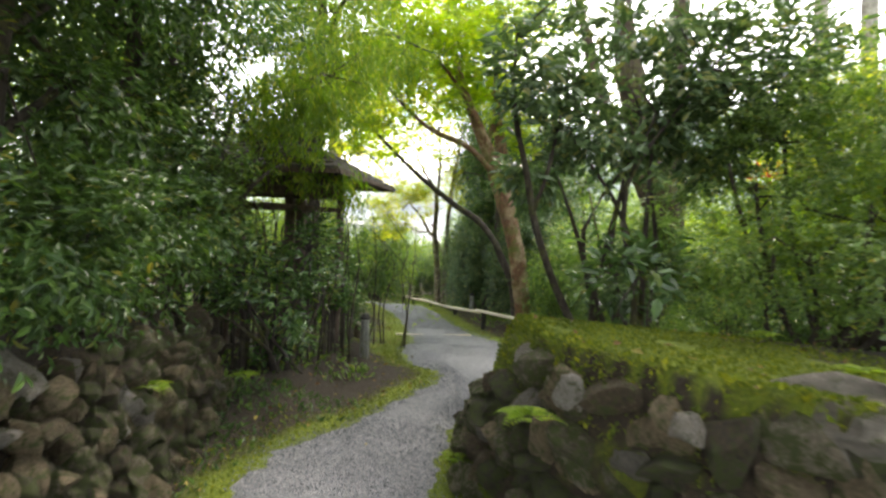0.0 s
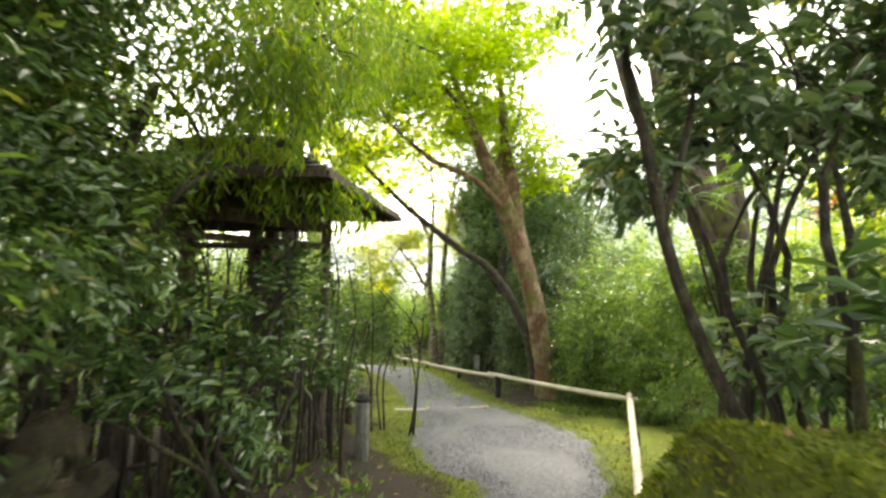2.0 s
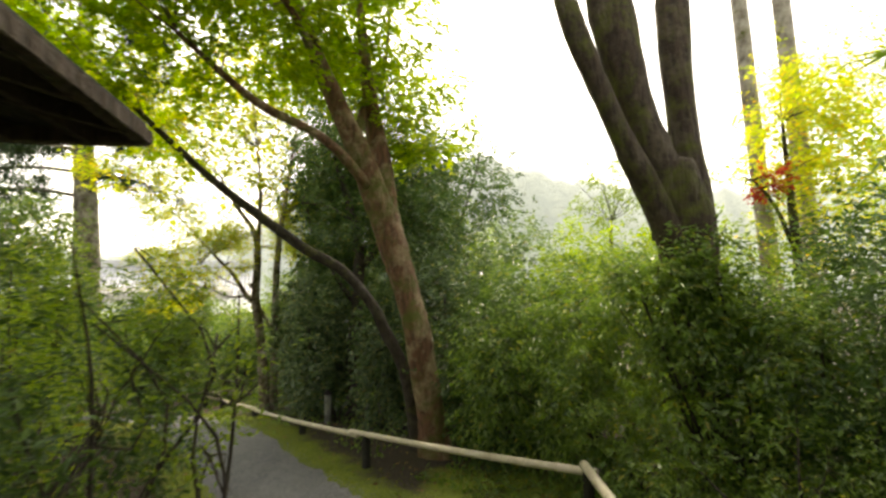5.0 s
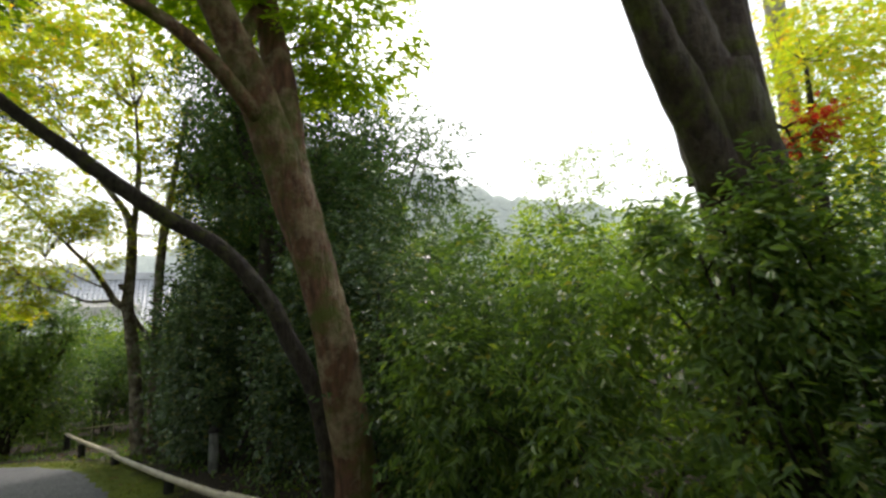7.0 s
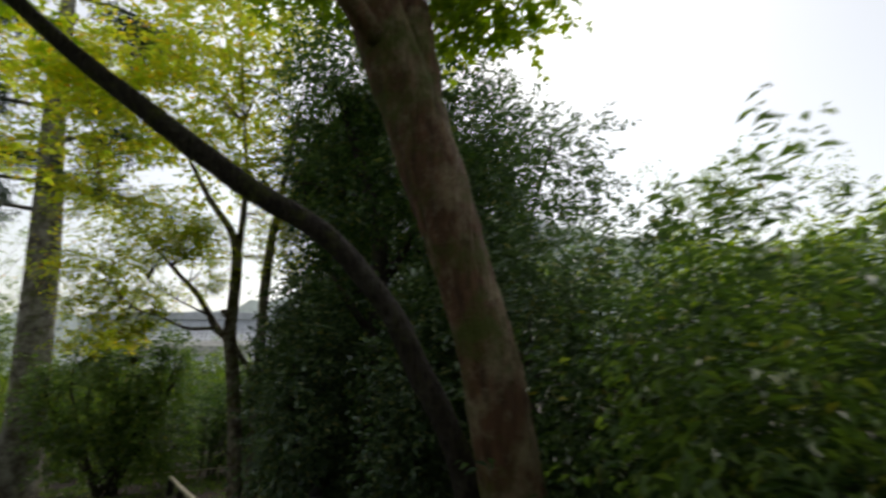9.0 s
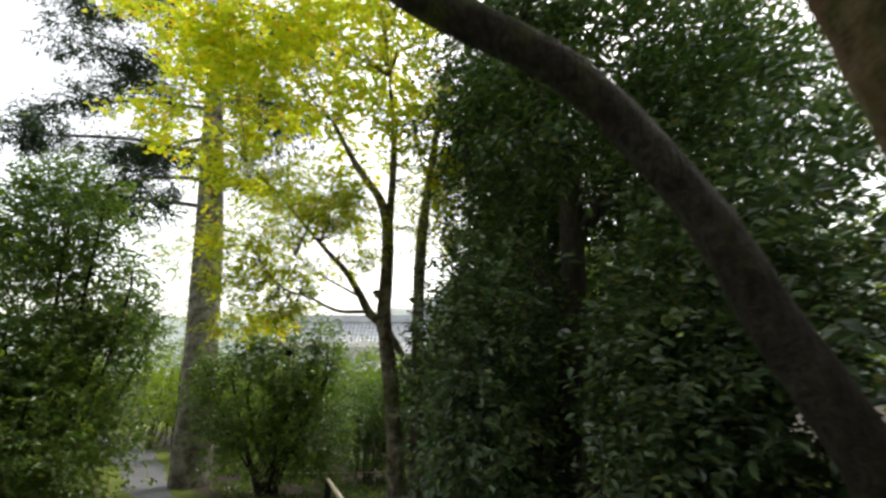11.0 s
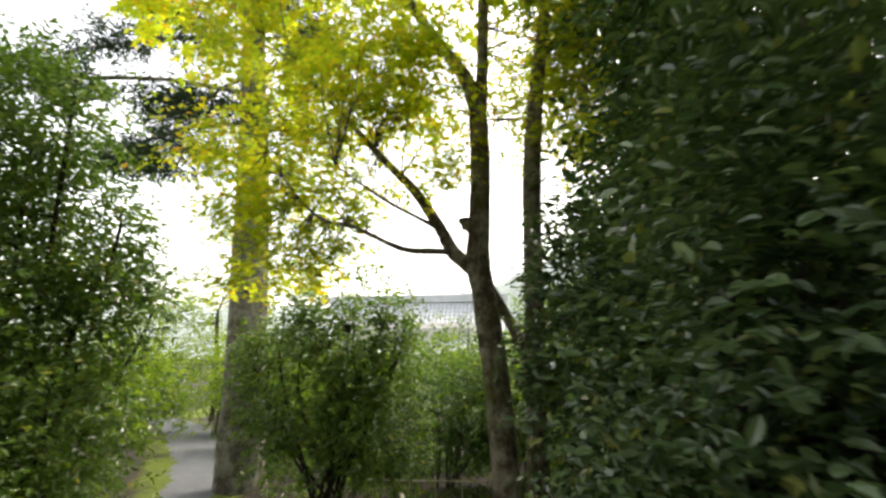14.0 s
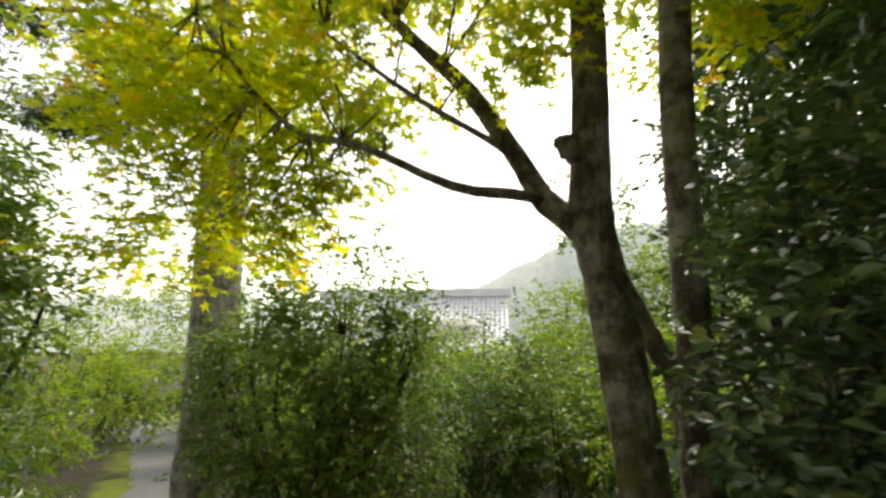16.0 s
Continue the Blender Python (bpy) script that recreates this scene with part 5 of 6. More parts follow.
shrub("azalea_bush", (2.7, 3.6), "broad layered green shrub spreading over the moss terrace", "bush",
      [(2.3, 3.55, 1.55, 0.60, 0.6, 0.24), (2.9, 3.3, 1.75, 0.7, 0.7, 0.30), (2.25, 3.9, 2.0, 0.6, 0.6, 0.28), (3.0, 3.8, 2.3, 0.8, 0.7, 0.35), (2.6, 3.0, 1.5, 0.5, 0.5, 0.25), (3.5, 2.9, 2.0, 0.7, 0.7, 0.45), (3.4, 3.6, 2.9, 0.8, 0.7, 0.4), (2.7, 4.3, 2.6, 0.6, 0.6, 0.3), (4.0, 3.4, 2.4, 0.8, 0.8, 0.8)], "foliage", LEAF_MID, 5200, 9, 0.042, width=0.42, seed=42, layer=0.20, flat=0.75, twig=0.18, stems=12, branches=60)
shrub("wood_shrub", (4.8, 4.6), "tall green shrub at the wood's edge", "bush",
      [(4.6, 5.0, 2.6, 1.1, 1.0, 1.3), (5.6, 4.2, 3.0, 1.3, 1.2, 1.6), (4.2, 6.0, 2.6, 1.0, 0.9, 1.2)], "foliage", LEAF_BRIGHT, 2000, 6, 0.10, shape=DIAMOND, seed=43, shell=0.5)

shrub("camellia_seedling", (1.45, 3.75), "young camellia with large shining leaves on the moss", "bush",
      [(1.42, 3.7, 1.42, 0.26, 0.24, 0.16), (1.6, 3.9, 1.5, 0.2, 0.2, 0.14)], "foliage", LEAF_DARK, 26, 5, 0.14, width=0.46, seed=44, stems=3, stem_r=0.008, branches=8)
# fatsia with hand-shaped leaves beside the rail
FX, FY = 2.15, 6.0
fz = float(height(FX, FY))
fatsia = thing("fatsia_shrub", (FX, FY, fz), "fatsia shrub with large hand-shaped leaves", "bush")
for pts, rad in (([(FX, FY, fz - 0.05), (FX - 0.1, FY, fz + 0.9), (FX - 0.35, FY - 0.05, fz + 1.6), (FX - 0.55, FY - 0.1, fz + 2.3)], [0.018, 0.015, 0.012, 0.008]), ([(FX + 0.05, FY, fz), (FX + 0.2, FY + 0.1, fz + 1.0), (FX + 0.25, FY + 0.1, fz + 1.9)], [0.025, 0.02, 0.01])):
    part("stem", tubes_mesh("stem", [(pts, rad, 7, 0.06)]), BARK_OAK, fatsia)
gf = np.random.default_rng(71)
hub = np.repeat(np.array([(FX - 0.55, FY - 0.1, fz + 2.3), (FX - 0.35, FY - 0.05, fz + 1.65), (FX + 0.25, FY + 0.1, fz + 1.9), (FX + 0.15, FY + 0.15, fz + 2.5), (FX + 0.40, FY - 0.05, fz + 2.2)]), 9, 0)
fd = unit(np.column_stack([gf.normal(0, 1, (45, 2)), gf.normal(0.1, 0.35, 45)]))
fp = hub + fd * gf.uniform(0.18, 0.34, 45)[:, None]
fn, fs_ = unit(np.array([0, 0, 1.0]) + gf.normal(0, 0.25, (45, 3))), gf.uniform(0.15, 0.22, 45)
for k in range(45):
    part("leaf", leaves_mesh("leaf", fp[k:k + 1], fd[k:k + 1] + (0, 0, -0.3), fn[k:k + 1], fs_[k:k + 1], 1.0, PALM), LEAF_MID, fatsia)
    part("stalk", tubes_mesh("stalk", [([hub[k], (hub[k] + fp[k]) / 2 + (0, 0, 0.03), fp[k]], [0.006, 0.005, 0.004], 5, 0.02)]), LEAF_MID, fatsia)

# ---- left side: trees over the wall and the arbor ----
def left_tree(x, y, lean, h, seed, lobes, mat, label, size, twigs, name="evergreen_tree"):
    z = float(height(x, y))
    g = np.random.default_rng(seed)
    limbs = [("trunk", [(x, y, z - 0.1), (x + lean * 0.3, y + g.normal(0, 0.05), z + h * 0.35), (x + lean * 0.7, y + g.normal(0, 0.08), z + h * 0.7), (x + lean, y, z + h)], [0.075, 0.06, 0.05, 0.025], 9, 0.07)]
    for i in range(3):
        k = 0.35 + 0.18 * i
        s = (x + lean * k, y, z + h * k)
        limbs.append(("limb", [s, (s[0] + g.normal(0, 0.3), s[1] + g.normal(0, 0.3), s[2] + 0.5), (s[0] + g.normal(0, 0.6), s[1] + g.normal(0, 0.5), s[2] + 1.0)], [0.03, 0.022, 0.01], 6, 0.07))
    return tree(name, (x, y, z), label, "tree", limbs, BARK_DARK, [("foliage", lobes, dict(twigs=twigs, per=7, size=size, shape=OVAL if x > -3.2 and h < 5 else DIAMOND, mat=mat, width=0.40, seed=seed, shell=0.35, droop=0.3, flat=0.6, twig=0.24, twig_r=0.010), 40)])


left_tree(-2.55, 2.7, 0.3, 3.2, 51, [(-2.55, 2.9, 2.35, 0.7, 0.8, 0.6), (-2.15, 3.3, 1.6, 0.45, 0.65, 0.4), (-1.95, 2.5, 1.55, 0.35, 0.5, 0.3), (-3.2, 2.9, 3.0, 0.9, 0.8, 0.8), (-2.3, 2.6, 3.4, 0.7, 0.8, 0.6)], LEAF_WOOD, "evergreen tree with glossy green leaves above the wall", 0.075, 1800)
# tree added outside the view to darken the left wall
left_tree(-2.7, 0.7, 0.3, 3.4, 50, [(-2.4, 0.9, 2.6, 0.7, 0.9, 0.5), (-2.3, 1.6, 3.4, 0.8, 0.9, 0.6), (-3.0, 0.6, 3.5, 0.9, 0.9, 0.7), (-2.2, 0.2, 3.2, 0.8, 0.8, 0.5)], LEAF_WOOD, "evergreen tree leaning over the near end of the wall", 0.08, 1300)
left_tree(-2.9, 4.3, 0.2, 3.6, 52, [(-2.7, 4.4, 2.3, 0.8, 0.7, 0.6), (-2.3, 4.2, 1.7, 0.5, 0.5, 0.4), (-3.3, 4.6, 3.2, 0.9, 0.8, 0.9), (-2.4, 4.5, 3.6, 0.8, 0.7, 0.7)], LEAF_DARK, "dark evergreen tree behind the stone wall", 0.08, 2200)
left_tree(-3.7, 3.2, -0.2, 4.2, 53, [(-3.9, 3.4, 3.4, 1.0, 1.0, 0.9), (-4.3, 4.2, 4.2, 1.1, 1.0, 0.9), (-3.3, 3.4, 4.5, 0.9, 0.9, 0.8), (-4.2, 3.0, 2.2, 0.8, 0.8, 0.7)], LEAF_WOOD, "tall leafy evergreen tree deep in the wood", 0.08, 2000)
left_tree(-4.3, 6.0, 0.1, 4.6, 54, [(-4.2, 6.2, 3.6, 1.1, 1.0, 1.0), (-4.8, 7.0, 2.6, 1.0, 1.0, 1.0), (-3.6, 6.4, 4.6, 0.9, 0.9, 0.7), (-4.4, 5.4, 1.7, 0.9, 0.9, 0.7)], LEAF_MID, "leafy tree behind the arbor", 0.08, 1900)
left_tree(-2.35, 5.0, 0.15, 2.6, 55, [(-2.3, 5.0, 1.85, 0.35, 0.35, 0.3), (-2.4, 4.8, 2.4, 0.45, 0.4, 0.35)], LEAF_MID, "slim evergreen in front of the arbor", 0.07, 500)
left_tree(-5.5, 3.5, 0.1, 5.0, 56, [(-5.6, 3.6, 3.2, 1.3, 1.3, 1.2), (-6.0, 5.5, 3.8, 1.4, 1.3, 1.3), (-5.2, 2.2, 4.2, 1.2, 1.2, 1.0), (-5.4, 7.5, 2.6, 1.3, 1.2, 1.3)], LEAF_MID, "dense evergreen tree closing the wood", 0.10, 1500)

# drooping conifer rising behind the arbor, its boughs over the roof
tree("drooping_cypress", (-2.25, 8.2, float(height(-2.25, 8.2))), "drooping cypress with feathery yellow-green sprays over the arbor", "tree",
     [("trunk", [(-2.3, 8.2, -0.3), (-2.25, 8.2, 1.5), (-2.2, 8.15, 3.5), (-2.2, 8.1, 5.2), (-2.2, 8.1, 7.0)], [0.13, 0.11, 0.10, 0.08, 0.04], 11, 0.05),
      ("limb", [(-2.2, 8.15, 3.3), (-1.9, 7.2, 3.6), (-1.6, 6.2, 3.5), (-1.4, 5.4, 3.3)], [0.05, 0.04, 0.03, 0.012], 7, 0.06),
      ("limb", [(-2.2, 8.1, 4.2), (-1.7, 7.0, 4.6), (-1.3, 6.0, 4.5)], [0.05, 0.035, 0.012], 7, 0.06),
      ("limb", [(-2.2, 8.1, 4.6), (-1.3, 8.2, 4.9), (-0.5, 8.4, 4.7)], [0.045, 0.03, 0.012], 7, 0.06)], BARK_DARK,
     [("sprays", [(-1.6, 6.0, 3.15, 0.45, 0.55, 0.40), (-1.35, 5.5, 3.5, 0.55, 0.6, 0.5), (-1.5, 6.6, 3.9, 0.7, 0.7, 0.5), (-2.2, 6.8, 4.4, 0.8, 0.8, 0.6), (-1.2, 6.2, 4.8, 0.8, 0.8, 0.5), (-0.9, 8.2, 4.7, 0.8, 0.7, 0.5), (-2.1, 8.0, 5.8, 1.0, 1.0, 0.9), (-2.2, 5.7, 2.85, 0.45, 0.4, 0.35), (-1.5, 5.35, 2.65, 0.28, 0.25, 0.35), (-1.3, 5.4, 2.4, 0.33, 0.3, 0.35), (-1.75, 5.3, 2.5, 0.4, 0.35, 0.4), (-1.6, 4.9, 3.0, 0.45, 0.4, 0.4), (-1.0, 5.6, 3.0, 0.4, 0.4, 0.35)],
       dict(twigs=2200, per=9, size=0.085, shape=BLADE, mat=LEAF_DROOP, width=0.26, seed=57, shell=0.2, droop=0.9, flat=0.4, twig=0.34, twig_r=0.009), 70)])

shrub("nandina_shrub", (-1.75, 5.2), "glossy-leaved shrub on bare stems in front of the arbor", "bush",
      [(-1.65, 5.1, 1.0, 0.36, 0.38, 0.30), (-1.45, 5.9, 0.95, 0.30, 0.33, 0.35), (-2.2, 5.3, 1.15, 0.42, 0.4, 0.40), (-1.9, 4.7, 0.85, 0.30, 0.3, 0.25), (-1.5, 5.5, 1.45, 0.3, 0.35, 0.28), (-1.75, 5.5, 0.5, 0.3, 0.3, 0.2)], "foliage", LEAF_DARK, 560, 7, 0.085, width=0.42, seed=58, stems=18, stem_r=0.016, shell=0.2)
gn = np.random.default_rng(158)
thicket = thing("stem_thicket", (-1.9, 5.4, float(height(-1.9, 5.4))), "thicket of thin dark upright stems before the arbor", "bush")
for i in range(34):
    k = gn.random()
    x, y = -2.75 + 1.6 * k + gn.normal(0, 0.10), 4.75 + 1.7 * k + gn.normal(0, 0.15)
    z, h = float(height(x, y)) - 0.06, gn.uniform(1.2, 2.1)
    part("stem", tubes_mesh("stem", [([(x, y, z), (x + gn.normal(0, 0.03), y + gn.normal(0, 0.03), z + h * 0.4), (x + gn.normal(0, 0.07), y + gn.normal(0, 0.05), z + h * 0.75), (x + gn.normal(0, 0.13), y + gn.normal(0, 0.08), z + h)], [gn.uniform(0.010, 0.026), 0.012, 0.010, 0.005], 6, 0.08)]), BARK_DARK, thicket)
shrub("nandina_shrub", (-1.55, 7.3), "airy green shrub beside the arbor post", "bush",
      [(-1.5, 7.4, 0.8, 0.35, 0.4, 0.6), (-1.6, 7.9, 1.4, 0.4, 0.4, 0.5), (-1.3, 8.6, 1.0, 0.4, 0.5, 0.6)], "foliage", LEAF_WOOD, 700, 7, 0.06, width=0.40, seed=59, stems=9, stem_r=0.012)
shrub("garden_shrub", (-2.2, 10.5), "light green shrub beyond the arbor", "bush",
      [(-2.2, 10.2, 0.8, 0.6, 0.7, 1.1), (-2.6, 11.6, 1.1, 0.7, 0.8, 1.4), (-3.3, 9.6, 1.2, 0.8, 0.8, 1.4), (-3.2, 13.2, 1.3, 0.8, 0.9, 1.6), (-4.2, 11.6, 1.6, 0.9, 0.9, 1.6)], "foliage", LEAF_BRIGHT, 2400, 7, 0.06, width=0.42, seed=60, stems=10)

shrub("wall_shrub", (-2.3, 3.0), "leafy shrub hanging over the wall's top", "bush",
      [(-2.1, 3.6, 1.25, 0.38, 0.5, 0.26), (-2.05, 2.7, 1.25, 0.36, 0.5, 0.26), (-2.5, 3.2, 1.45, 0.5, 0.8, 0.35), (-2.3, 1.8, 1.3, 0.45, 0.6, 0.3)], "foliage", LEAF_WOOD, 1000, 7, 0.06, width=0.38, seed=64, stems=8, stem_r=0.012)
shrub("wood_shrub", (-4.4, 4.4), "dim green shrub deep in the wood", "bush",
      [(-4.2, 4.6, 1.7, 0.8, 0.9, 0.9), (-4.6, 3.2, 1.8, 0.9, 0.9, 0.9), (-5.2, 5.8, 1.4, 0.9, 1.0, 1.2), (-3.6, 5.6, 1.0, 0.5, 0.6, 0.7), (-5.0, 8.6, 1.2, 1.0, 1.2, 1.3)], "foliage", LEAF_WOOD, 1700, 6, 0.10, shape=DIAMOND, width=0.42, seed=65, stems=10)

# slender saplings on the moss tongue
gs = np.random.default_rng(62)
sap = thing("sapling_clump", (-1.0, 8.05, float(height(-1.0, 8.05))), "clump of thin bare-stemmed saplings with sparse leaves", "sapling")
stem_list, ends = [], []
for i in range(7):
    x, y = -1.0 + gs.normal(0, 0.10), 8.05 + gs.normal(0, 0.10)
    if i > 3:
        x, y = -0.62 + gs.normal(0, 0.06), 7.85 + gs.normal(0, 0.06)
    z = float(height(x, y)) - 0.04
    h = gs.uniform(1.5, 2.3)
    e = np.array([x + gs.normal(0, 0.22), y + gs.normal(0, 0.15), z + h])
    stem_list.append(([(x, y, z), (x + gs.normal(0, 0.06), y, z + h * 0.35), (x + gs.normal(0, 0.12), y, z + h * 0.7), e], [0.014, 0.011, 0.009, 0.004], 6, 0.06))
    ends += [e, e * 0.7 + np.array([x, y, z]) * 0.3]
SAPL = [(-1.0, 8.0, 1.4, 0.35, 0.3, 0.5), (-0.6, 7.85, 1.2, 0.28, 0.25, 0.5), (-0.55, 7.8, 0.35, 0.3, 0.25, 0.14)]
for s_ in stem_list:
    part("stem", tubes_mesh("stem", [s_]), BARK_DARK, sap)
tagged(part("twig_growth", tubes_mesh("twig_growth", twigs_mesh("b", SAPL, ends, 26, gs, 0.006)), BARK_DARK, sap), kind="stuff")
crown("foliage", SAPL, 220, 6, 0.045, DIAMOND, LEAF_BRIGHT, sap, 0.45, 63, 0.2, 0.1, 0.7, 0.2)

# ---- the far bend ----
shrub("hedge_bush", (-5.0, 17.6), "tall green bush at the inside of the bend", "bush",
      [(-4.7, 17.7, 0.6, 0.85, 0.9, 1.5), (-5.3, 17.2, 1.4, 0.9, 0.9, 1.4), (-4.3, 17.9, 1.4, 0.55, 0.7, 0.75), (-5.9, 16.6, 0.8, 1.0, 1.0, 1.7), (-4.6, 16.7, 0.1, 0.7, 0.7, 1.1), (-4.35, 17.6, 2.1, 0.55, 0.7, 0.8), (-4.9, 17.3, 2.8, 0.7, 0.8, 0.7), (-4.5, 17.0, 3.2, 0.6, 0.7, 0.5)], "foliage", LEAF_MID, 6800, 7, 0.085, shape=DIAMOND, width=0.46, seed=71, stems=12, stem_r=0.022, branches=60)
shrub("hedge_bush", (-4.6, 15.0), "leafy bush beside the path", "bush",
      [(-4.6, 15.0, 0.4, 0.9, 0.9, 1.3), (-5.6, 14.2, 0.9, 1.0, 1.0, 1.6), (-4.9, 12.6, 0.6, 1.0, 1.0, 1.3)], "foliage", LEAF_WOOD, 2300, 7, 0.08, width=0.42, seed=72, stems=9)
shrub("osmanthus_bush", (-3.0, 20.9), "rounded green bush between the cedar and the maple", "bush",
      [(-3.3, 20.8, 0.7, 0.95, 0.65, 1.35), (-2.7, 20.9, 1.2, 0.75, 0.6, 1.05), (-4.05, 20.9, 0.3, 0.6, 0.5, 1.2), (-2.0, 21.0, 1.0, 0.5, 0.5, 0.85), (-2.5, 20.8, -0.1, 0.9, 0.6, 0.9)], "foliage", LEAF_MID, 2500, 7, 0.095, shape=DIAMOND, width=0.5, seed=73, stems=14, stem_r=0.024, branches=50)
for i, (x, y, z, rx, rz, mat) in enumerate(((-1.3, 22.6, 0.1, 1.0, 1.0, LEAF_WOOD), (-0.2, 22.0, 0.1, 0.9, 0.9, LEAF_MID), (0.9, 23.5, 0.4, 1.2, 1.3, LEAF_MID), (2.2, 21.5, 0.3, 1.3, 1.5, LEAF_BRIGHT), (-3.0, 23.5, -0.4, 1.1, 1.1, LEAF_WOOD), (3.6, 18.5, 0.8, 1.4, 1.9, LEAF_MID), (-7.6, 20.2, 0.1, 1.2, 1.5, LEAF_WOOD), (-9.0, 22.6, 0.2, 1.4, 1.6, LEAF_BRIGHT), (-5.9, 26.5, -0.3, 1.3, 1.2, LEAF_BRIGHT), (-9.6, 29.0, 0.2, 1.8, 1.8, LEAF_BRIGHT), (-7.5, 17.5, 0.6, 1.4, 1.8, LEAF_MID), (-7.6, 26.8, 0.6, 1.3, 1.6, LEAF_BRIGHT), (-4.4, 25.0, 0.2, 1.2, 1.5, LEAF_BRIGHT), (-1.6, 25.5, 0.3, 1.2, 1.3, LEAF_MID), (1.0, 20.6, 0.1, 0.9, 1.2, LEAF_BRIGHT), (-11.2, 26.0, 0.6, 1.6, 1.9, LEAF_BRIGHT))):
    shrub("garden_shrub", (x, y), "loose green garden shrub beyond the bend", "bush", [(x, y, z, rx, rx * 0.8, rz), (x + 0.5, y + 0.3, z - 0.3, rx * 0.7, rx * 0.6, rz * 0.7)], "leaves", mat, 800, 6, 0.10, shape=DIAMOND, seed=80 + i, stems=6, branches=18, group="far shrubs")
fence2 = thing("low_bamboo_fence", (-2.4, 21.6, float(height(-2.4, 21.6))), "thin low bamboo fence beyond the rail", "fence")
for x in np.arange(-3.6, -0.9, 0.42):
    post("picket", (x, 21.7), float(height(x, 21.7)) + 0.34, 0.012, BAMBOO, fence2)
rail_pole("rail", (-3.7, 21.7, -1.0), (-0.9, 21.7, -1.0), 0.014, fence2)


# hedge of trees in front of the temple
gh = np.random.default_rng(140)
for i in range(17):
    x, y = -15 + i * 1.35 + gh.normal(0, 0.3), 31 + gh.normal(0, 1.2)
    z = gh.uniform(-0.2, 0.8)
    shrub("garden_tree", (x, y), "light green garden tree below the temple", "tree", [(x, y, z, 1.2, 1.0, 1.25), (x + 0.7, y + 0.4, z - 0.4, 0.9, 0.8, 1.0)], "foliage", (LEAF_BRIGHT, LEAF_MAPLE, LEAF_MID)[i % 3], 420, 6, 0.14, shape=DIAMOND, seed=150 + i, stems=3, branches=10, group="garden trees")

for i, (x, y, z, rx, rz) in enumerate(((1.2, 30.0, 1.5, 1.5, 1.7), (3.2, 29.0, 2.1, 1.6, 2.0), (5.2, 27.0, 2.6, 1.7, 2.1), (0.2, 27.0, 0.4, 1.1, 1.3))):
    shrub("garden_tree", (x, y), "pale yellow-green garden tree below the hill", "tree", [(x, y, z, rx, rx * 0.8, rz), (x + 0.8, y + 0.4, z - 0.7, rx * 0.8, rx * 0.7, rz * 0.7)], "foliage", LEAF_BRIGHT, 1300, 6, 0.13, shape=DIAMOND, seed=180 + i, stems=4, branches=14, group="garden trees")

# ---- distant temple roof ----
def build_temple():
    x0, x1, yr, ye, zr, ze = -12.0, -0.6, 45.0, 40.0, 4.1, 0.8
    t = thing("temple_hall", (-5.4, 45, -2.6), "distant temple hall under a broad gray tiled roof", "building")
    n, m = 44, 18
    for name, s in (("roof_front", 1), ("roof_back", -1)):
        vs, fs = [], []
        for i in range(n):
            for j in range(m):
                k0, k1 = j / m, (j + 1.08) / m
                xa, xb = x0 + (x1 - x0) * i / n, x0 + (x1 - x0) * (i + 0.93) / n
                sag = lambda k: zr + (ze - zr) * k - 0.7 * math.sin(k * math.pi) * 0.6
                y = lambda k: yr + s * (ye - yr) * k
                b = len(vs)
                vs += [(xa, y(k0), sag(k0)), (xb, y(k0), sag(k0)), (xb, y(k1), sag(k1) + 0.05), (xa, y(k1), sag(k1) + 0.05), ((xa + xb) / 2, y(k0), sag(k0) + 0.06), ((xa + xb) / 2, y(k1), sag(k1) + 0.11)]
                fs += [(b, b + 3, b + 5, b + 4), (b + 4, b + 5, b + 2, b + 1), (b + 3, b + 2, b + 5, b + 5)]
        tri = [(a, b_, c) for a, b_, c, d in fs] + [(a, c, d) for a, b_, c, d in fs if c != d]
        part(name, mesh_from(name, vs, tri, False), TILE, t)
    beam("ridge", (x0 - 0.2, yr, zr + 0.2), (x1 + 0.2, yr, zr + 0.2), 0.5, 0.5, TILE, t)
    beam("wall", (x0 + 1.5, yr, 0.0), (x1 - 1.5, yr, 0.0), 6.5, 5.2, PLASTER, t)


build_temple()


# ---- woods in the middle distance ----
gw = np.random.default_rng(99)
WOODS = ((6, 16, 1.2, 1.5), (8.5, 14.5, 1.6, 1.6), (10.5, 17, 2.2, 2.2), (5.2, 19, 2.2, 1.8), (7.5, 22, 2.6, 2.2), (13, 12, 5, 2.8), (12, 7, 5, 2.8), (10, 4, 5, 2.6), (8, 1.5, 4.5, 2.4), (-7.5, 10, 4.2, 2.2), (-8, 14, 3.4, 2.2), (-8.5, 5, 5, 2.6), (-7, 0.5, 4.5, 2.4), (4.5, 28, 3.0, 2.4), (9, 30, 4, 3), (-13, 34, 3, 3), (-16, 24, 3.4, 2.8), (-12, 18, 3.6, 2.4), (15, 24, 5, 3.4), (-6.5, 12, 3.0, 1.6))
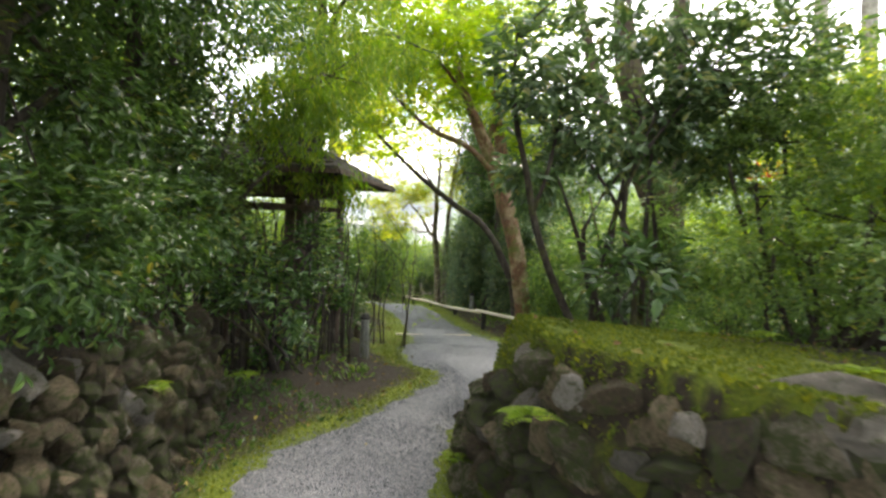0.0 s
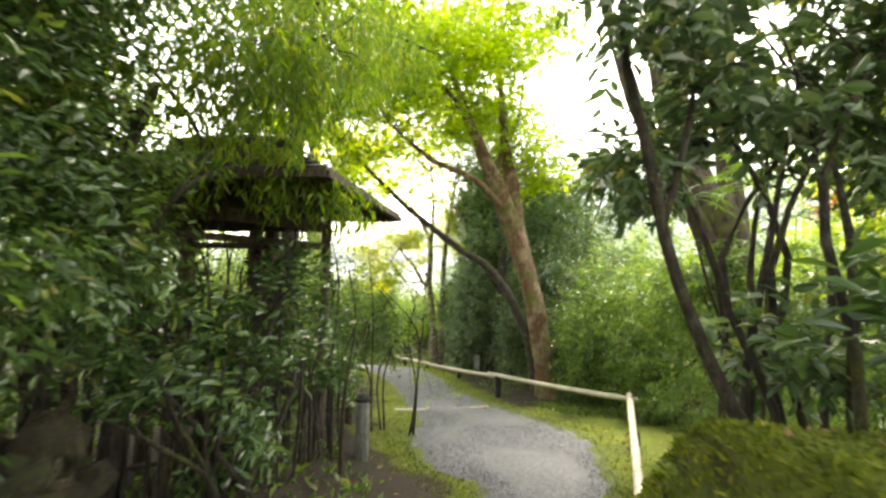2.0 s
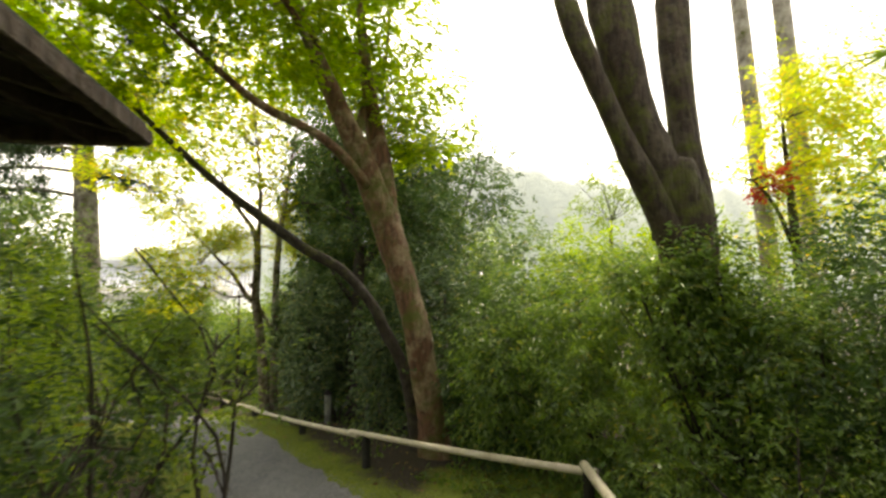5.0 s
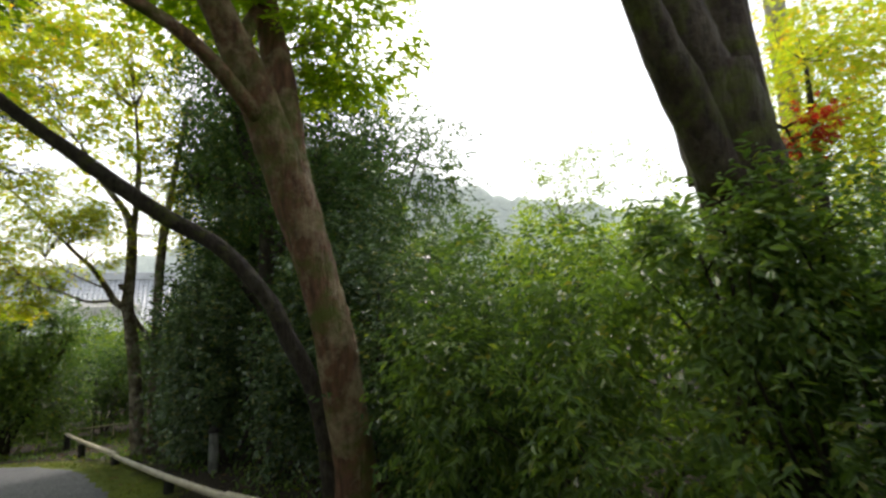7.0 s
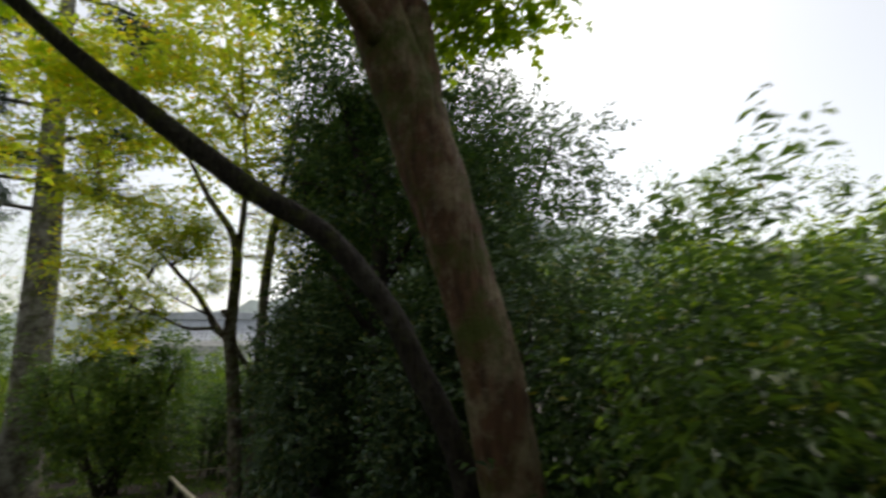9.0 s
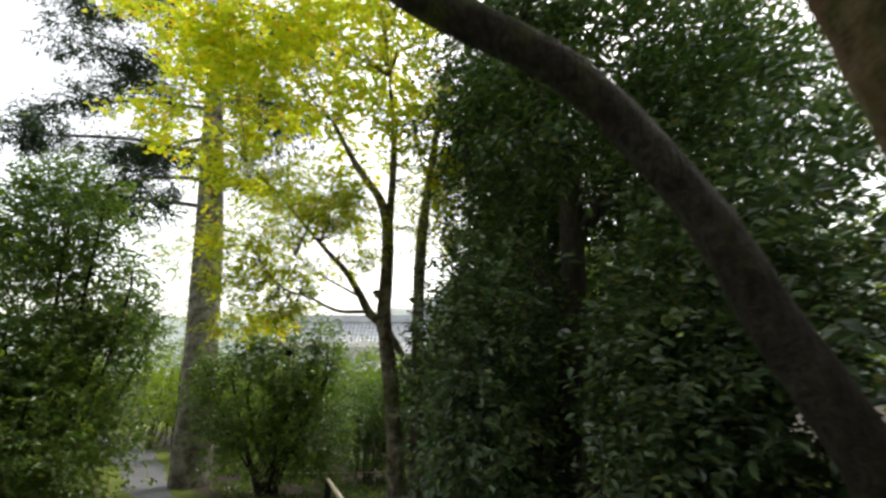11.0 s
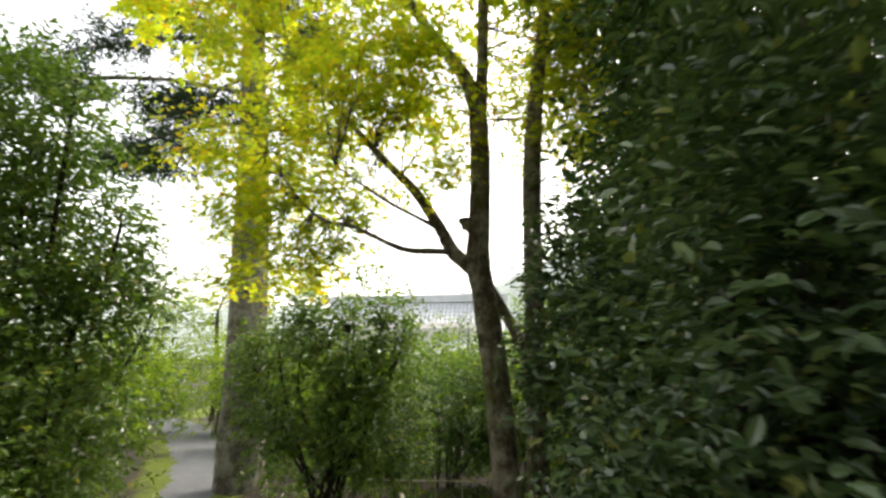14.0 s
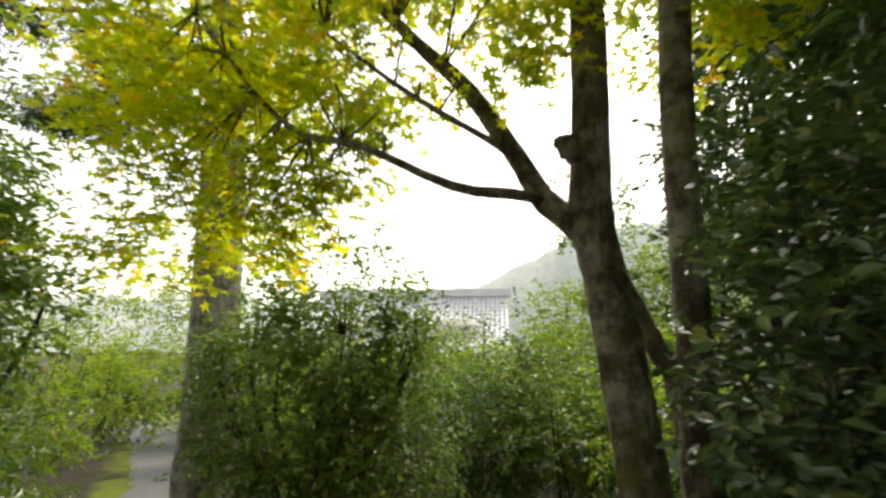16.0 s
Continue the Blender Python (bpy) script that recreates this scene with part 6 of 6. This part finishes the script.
for i, (x, y, z, r) in enumerate(WOODS):
    b = float(height(x, y))
    mat = (LEAF_BRIGHT, LEAF_MID, LEAF_MAPLE)[i % 3] if y > 6 else LEAF_MID
    lobes = [(x + gw.normal(0, r * 0.45), y + gw.normal(0, r * 0.45), z + gw.normal(0, r * 0.45), r * 0.62, r * 0.62, r * 0.48) for _ in range(6)]
    tree("woodland_tree", (x, y, b), "leafy tree in the surrounding woodland", "tree",
         [("trunk", [(x, y, b - 0.2), (x + 0.1, y, b + z * 0.4), (x - 0.1, y, z * 0.8), (x, y, z)], [0.13, 0.11, 0.08, 0.03], 8, 0.06)], BARK_DARK,
         [("foliage", lobes, dict(twigs=900, per=6, size=0.13, shape=DIAMOND, mat=mat, width=0.5, seed=200 + i, shell=0.4, twig=0.35, twig_r=0.02), 20)], "woodland trees")
# unseen wood added over and behind the start of the walk to block skylight
for x, y, z, rr, sd, mat in ((-2.9, 1.3, 4.9, 1.3, 313, LEAF_WOOD), (-1.9, 0.2, 5.6, 1.7, 319, LEAF_WOOD), (2.1, 0.4, 5.8, 1.7, 320, LEAF_WOOD), (-3.0, -2.2, 4.8, 1.9, 314, LEAF_WOOD), (3.2, -2.6, 5.0, 1.9, 315, LEAF_WOOD), (0.6, -5.5, 4.8, 2.0, 316, LEAF_MID), (-3.1, 4.4, 5.3, 1.3, 317, LEAF_WOOD)):
    left_tree(x, y, 0.15, z, sd, [(x, y, z, rr, rr, 0.8), (x + 0.9 * np.sign(-x), y + 0.5, z - 0.5, rr * 0.75, rr * 0.75, 0.5), (x - 0.8, y - 0.5, z + 0.4, rr * 0.8, rr * 0.8, 0.6), (x, y + 0.8, z + 0.7, rr * 0.9, rr * 0.9, 0.6)], mat, "dense evergreen tree shading the start of the path", 0.085, 1900)
# boughs added overhead, above the view, to darken left wall and path
left_tree(-2.95, 2.1, 0.6, 3.9, 321, [(-1.5, 2.5, 3.75, 0.9, 1.0, 0.40), (-1.6, 1.3, 3.6, 0.9, 0.9, 0.40), (-1.4, 3.6, 4.25, 0.8, 0.8, 0.40), (-2.2, 0.4, 3.6, 0.9, 0.9, 0.45), (-0.6, 1.6, 4.6, 1.0, 1.2, 0.40), (-2.3, 3.4, 4.4, 0.9, 0.9, 0.45)], LEAF_WOOD, "evergreen tree reaching its boughs over the path", 0.08, 3200)
# invented tree on the terrace side, its crown only there to cut skylight
left_tree(3.1, 2.4, -0.6, 4.3, 322, [(0.9, 1.6, 4.8, 1.0, 1.0, 0.40), (1.7, 2.5, 4.7, 1.0, 1.0, 0.40), (0.5, 3.1, 5.1, 0.9, 0.9, 0.40), (2.4, 1.3, 4.5, 1.0, 1.0, 0.45), (0.6, 0.2, 4.9, 1.1, 1.1, 0.40), (2.6, 0.0, 4.7, 1.1, 1.1, 0.45)], LEAF_WOOD, "evergreen tree spreading over the moss terrace", 0.08, 3000)
# canopy over the start of the walk
for x, y, z, rr, sd in ((-4.2, 6.8, 6.4, 1.2, 301), (-4.6, 4.0, 6.2, 1.5, 303), (3.6, 3.6, 7.0, 1.3, 304)):
    b = float(height(x, y))
    left_tree(x, y, 0.15, z, sd, [(x, y, z, rr, rr, 0.8), (x + 0.9, y + 0.5, z - 0.6, rr * 0.7, rr * 0.7, 0.5), (x - 0.8, y - 0.4, z + 0.5, rr * 0.8, rr * 0.8, 0.6)], LEAF_BRIGHT, "tall leafy tree arching over the path", 0.08, 1100)


# ---- ferns on the walls ----
def fern(x, y, z, r, n, seed):
    g = np.random.default_rng(seed)
    t = thing("fern", (x, y, z), "small bright green fern growing from the wall", "fern", "wall ferns")
    pos, ax, sz = [], [], []
    for i in range(n):
        a = g.uniform(0, 6.28)
        d = np.array([math.cos(a), math.sin(a), 0.5])
        for k in np.linspace(0.15, 1, 9):
            c = np.array([x, y, z]) + d * r * k - np.array([0, 0, 0.6 * r * k * k])
            s = np.cross(d, (0, 0, 1))
            for w in (1, -1):
                pos.append(c)
                ax.append(s * w + d * 0.5)
                sz.append(r * 0.42 * (1.15 - k))
    pos, ax, sz = np.array(pos), np.array(ax), np.array(sz)
    part("fronds", leaves_mesh("fronds", pos, ax, np.tile([0, 0, 1.0], (len(pos), 1)), sz, 0.4, DIAMOND), LEAF_BRIGHT, t)


for i, (x, y, z, r) in enumerate(((0.42, 2.38, 0.80, 0.19), (0.10, 3.3, 0.18, 0.13), (0.95, 1.95, 0.45, 0.13), (-1.72, 3.0, 0.65, 0.14), (1.9, 2.3, 1.12, 0.14), (1.9, 3.0, 1.15, 0.13), (0.45, 3.9, 0.85, 0.12), (-1.7, 4.3, 0.35, 0.16), (2.1, 8.6, -0.25, 0.18), (1.6, 10.9, -0.5, 0.18), (2.2, 10.3, -0.45, 0.2))):
    fern(x, y, z, r, 8, 400 + i)
